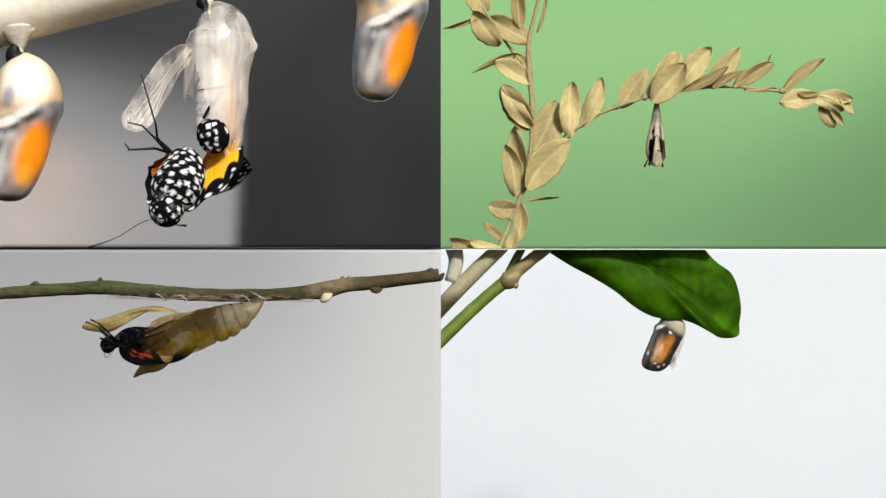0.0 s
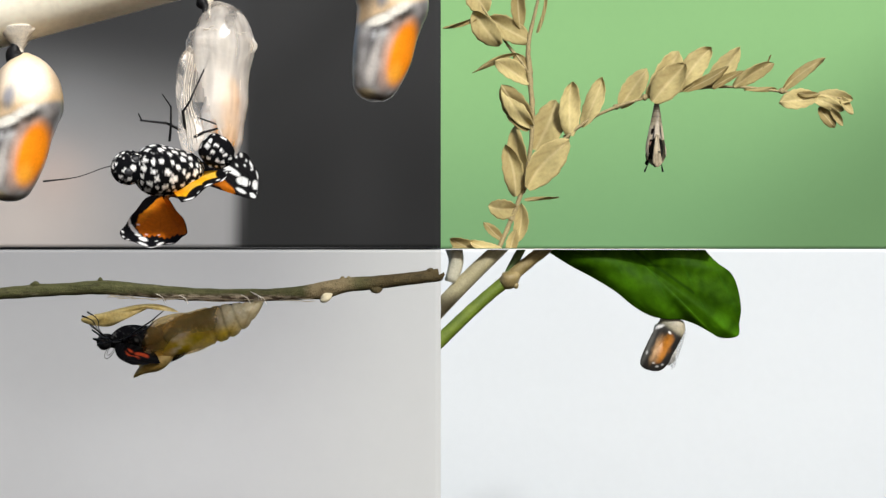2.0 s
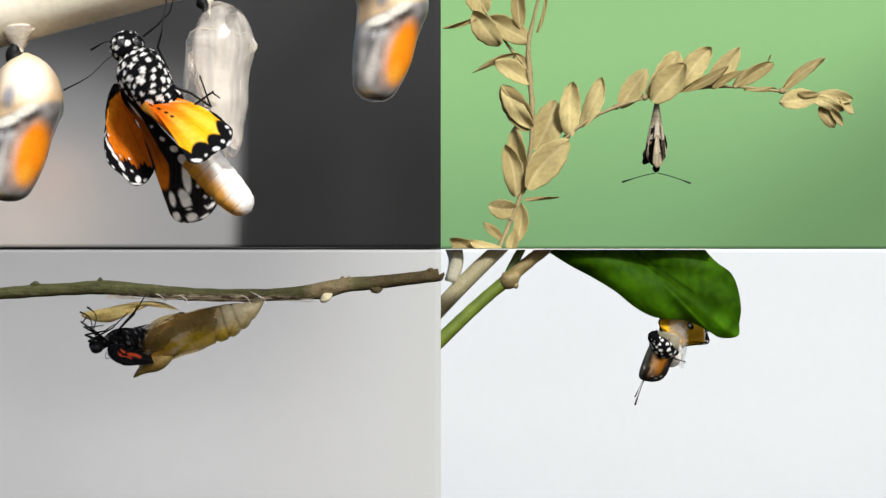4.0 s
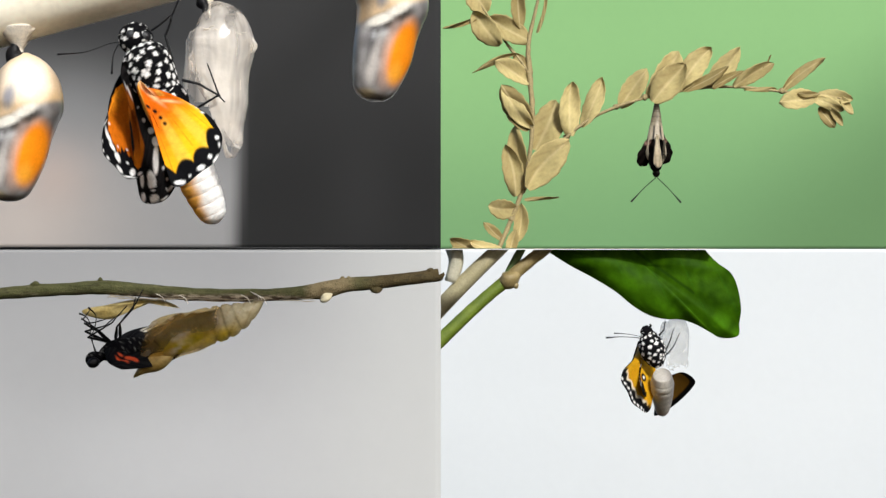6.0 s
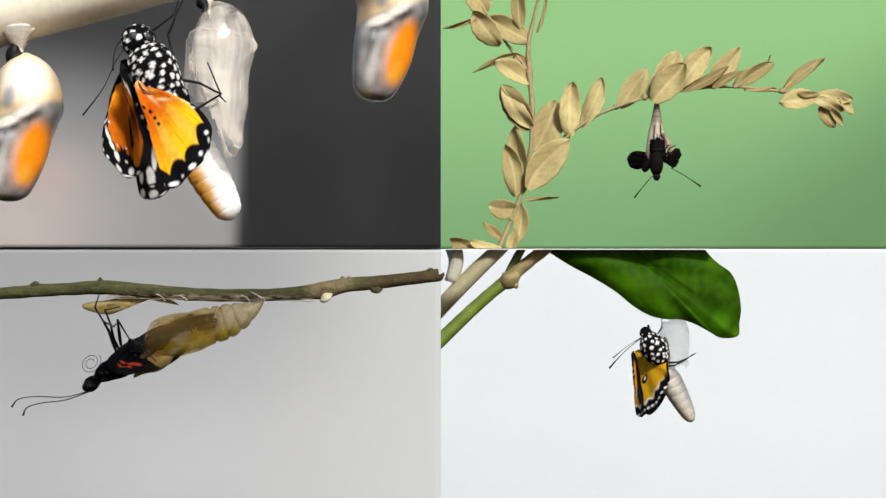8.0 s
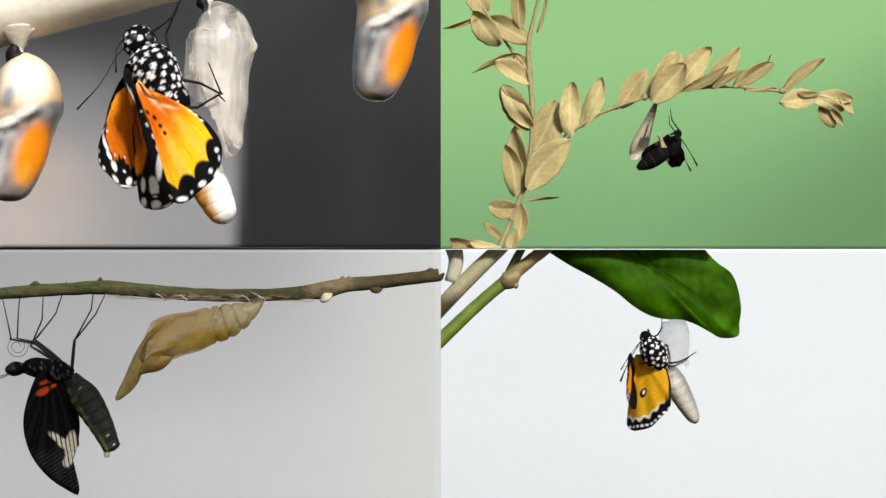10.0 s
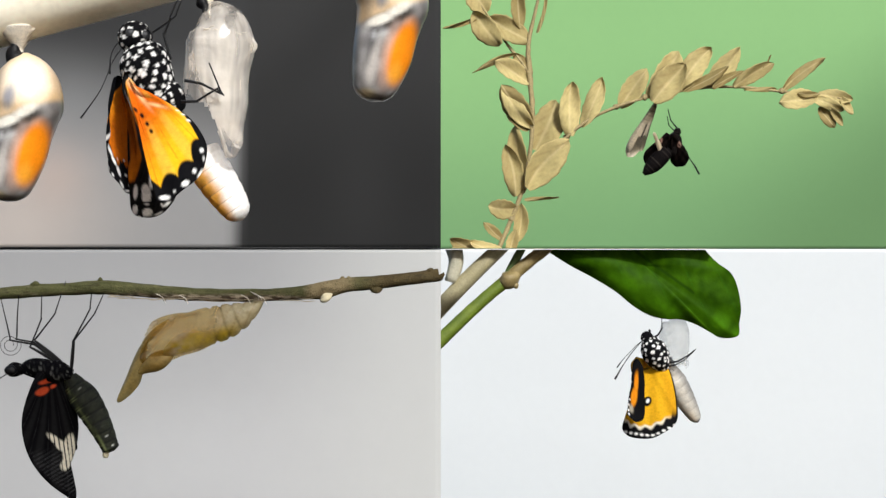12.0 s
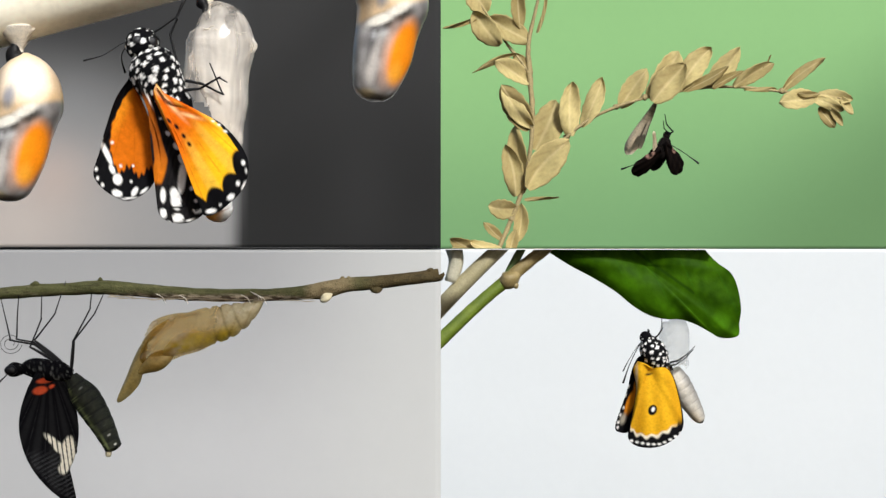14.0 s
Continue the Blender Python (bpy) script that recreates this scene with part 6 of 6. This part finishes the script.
    rear = [(0, 1190, 550, 172, .64, 1, 40), (3.2, 1190, 550, 172, .64, 1, 40), (3.8, 1184, 590, 230, .6, 1, 30), (4.5, 1170, 640, 290, .55, 1, 16), (5.3, 1156, 660, 312, .42, 1, 14), (5.4, 1176, 666, 318, .42, 1, 14), (5.5, 1197, 690, 286, .38, 1, 14), (5.75, 1196, 655, 330, .55, .8, 20), (6, 1173, 680, 324, .45, 1, 34), (6.25, 1168, 650, 340, .65, .8, 34), (6.5, 1158, 610, 358, .85, .6, 34), (8, 1162, 612, 356, .88, .6, 34), (10.5, 1160, 624, 360, .9, .7, 34), (11.2, 1165, 630, 358, .9, .7, 34), (11.5, 1184, 640, 344, .8, .6, 34), (11.8, 1160, 636, 358, .92, .8, 34), (12, 1160, 640, 357, .92, .85, 34), (13.5, 1156, 645, 357, .94, .95, 34), (14, 1154, 648, 359, .92, .95, 34)]
    fore = [(0, 1186, 548, 168, .66, 1, 56), (3.2, 1186, 548, 168, .66, 1, 56), (3.8, 1176, 590, 228, .6, 1, 20), (4.5, 1156, 640, 286, 1, 1, 8), (4.54, 1156, 640, 287, -1, 1, 8), (5.3, 1142, 662, 300, -.55, 1, 40), (5.4, 1150, 686, 340, -.4, .9, 50), (5.5, 1152, 710, 366, -.30, .85, 60), (5.75, 1146, 655, 368, -.6, .4, 60), (6, 1139, 622, 362, -.70, .36, 60), (6.5, 1125, 631, 353, -.70, .36, -12), (7, 1125, 632, 353, -.70, .36, -12), (8, 1124, 632, 354, -.72, .36, -12), (10.5, 1118, 636, 359, -.76, .50, 56), (11, 1118, 636, 359, -.76, .52, 56), (11.5, 1140, 640, 366, -.82, .6, 6), (12, 1130, 646, 356, -.80, .72, -12), (13, 1134, 644, 357, -.88, .8, -12), (14, 1138, 640, 360, -1, 1, 6)]
    belly = [(0, 1180, 634, 180, .5, .9, 40), (3, 1180, 634, 180, .5, .9, 40), (4, 1188, 640, 182, .7, 1, 14), (4.8, 1196, 652, 184, .8, 1, 12), (5.3, 1202, 662, 184, .86, 1, 10), (5.4, 1190, 664, 100, .7, 1, 0), (5.5, 1178, 668, 8, .62, 1, -34), (5.75, 1182, 652, -16, .8, 1, -10), (6, 1172, 664, -8, .7, 1, -20), (6.25, 1174, 658, -20, .85, 1, 20), (6.5, 1174, 652, -29, .98, 1, 46), (8, 1176, 654, -29, .98, 1, 46), (10.5, 1184, 656, -30, .98, 1, 46), (11.5, 1184, 656, -28, .98, 1, 46), (12, 1184, 656, -30, .98, 1, 46), (14, 1190, 658, -31, .98, 1, 46)]
    leg_1 = [(0, 1178, 516, 90, .5, .3, 46), (3.2, 1178, 516, 90, .5, .3, 46), (4, 1170, 620, 40, .6, 1, 8), (5.3, 1150, 660, -28, .9), (5.5, 1184, 640, -50, .9), (6, 1168, 630, -30), (6.5, 1184, 648, -16, .9), (8, 1184, 642, 6, .9), (14, 1186, 642, 0)]
    leg_2 = [(0, 1178, 516, 90, .5, .3, 46), (3.2, 1178, 516, 90, .5, .3, 46), (4, 1170, 620, 40, .6, 1, 8), (5.3, 1140, 664, -40, .9), (5.5, 1182, 644, -60, .9), (6, 1172, 632, -20), (6.5, 1182, 650, -8, .9), (8, 1182, 648, 0, .9), (14, 1184, 648, 0)]
    leg_3 = [(0, 1178, 516, 90, .5, .3, 46), (3.2, 1178, 516, 90, .5, .3, 46), (4, 1160, 610, 10, .6, 1, 8), (5.3, 1136, 656, 26, 1), (5.5, 1170, 640, -14, 1), (6, 1152, 600, 10), (6.5, 1152, 598, 0), (14, 1152, 602, 0)]
    feel = [(0, 1178, 516, 90, .5, .3, 46), (3.2, 1178, 516, 90, .5, .3, 46), (4, 1150, 650, 0, .6, .7), (5.3, 1108, 676, 62, .7), (5.5, 1164, 652, 62, .6), (6, 1142, 600, 54, .6), (6.5, 1134, 598, 64, .82), (7, 1134, 596, 48, .9), (7.5, 1136, 598, 22, .8), (8, 1138, 596, 18, .9), (10.5, 1138, 600, 2), (11.5, 1138, 602, 14), (14, 1138, 600, 0)]
    pad = [(0, 1174, 606, 17, 1, 1, 8), (3, 1171, 606, 19, 1, 1, 8), (4, 1166, 630, 10, .9, 1, 4), (4.8, 1150, 668, -30, .6, .9, 8), (5.3, 1150, 682, -50, .5, .8, 8), (5.5, 1160, 680, 30, .5, .7, 50), (6, 1146, 655, 10, .4, .5, 110), (6.5, 1150, 650, 0, .5, .6, 110), (8, 1152, 656, 0, .5, .6, 110), (14, 1154, 680, 2, .6, .6, 90)]
    times = all_times(body, hind, rear, fore, belly, feel)
    walk(yellow, moved(4, body, times))
    for name, rows in (("hindwing", hind), ("hindwing_2", rear), ("forewing", fore), ("forewing_2", pad), ("abdomen", belly), ("leg", leg_1), ("leg_2", leg_2), ("leg_3", leg_3), ("leg_4", [(r[0], r[1] - 6, *r[2:]) for r in leg_1]), ("antenna", feel), ("antenna_2", [(r[0], r[1] + 2, r[2] - 1, r[3] + 6, *r[4:]) for r in feel])):
        walk(yellow_parts[name], on_body(4, body, rows, times))
    skin = [(0, 1196, 566, 16, 1, 1, 36), (3, 1196, 566, 16, 1, 1, 36), (4.5, 1196, 566, 0, 1, 1, 36), (14, 1196, 566, -1, 1, 1, 36)]
    walk(clear_pupa, moved(4, skin, [r[0] for r in skin]))


motions()
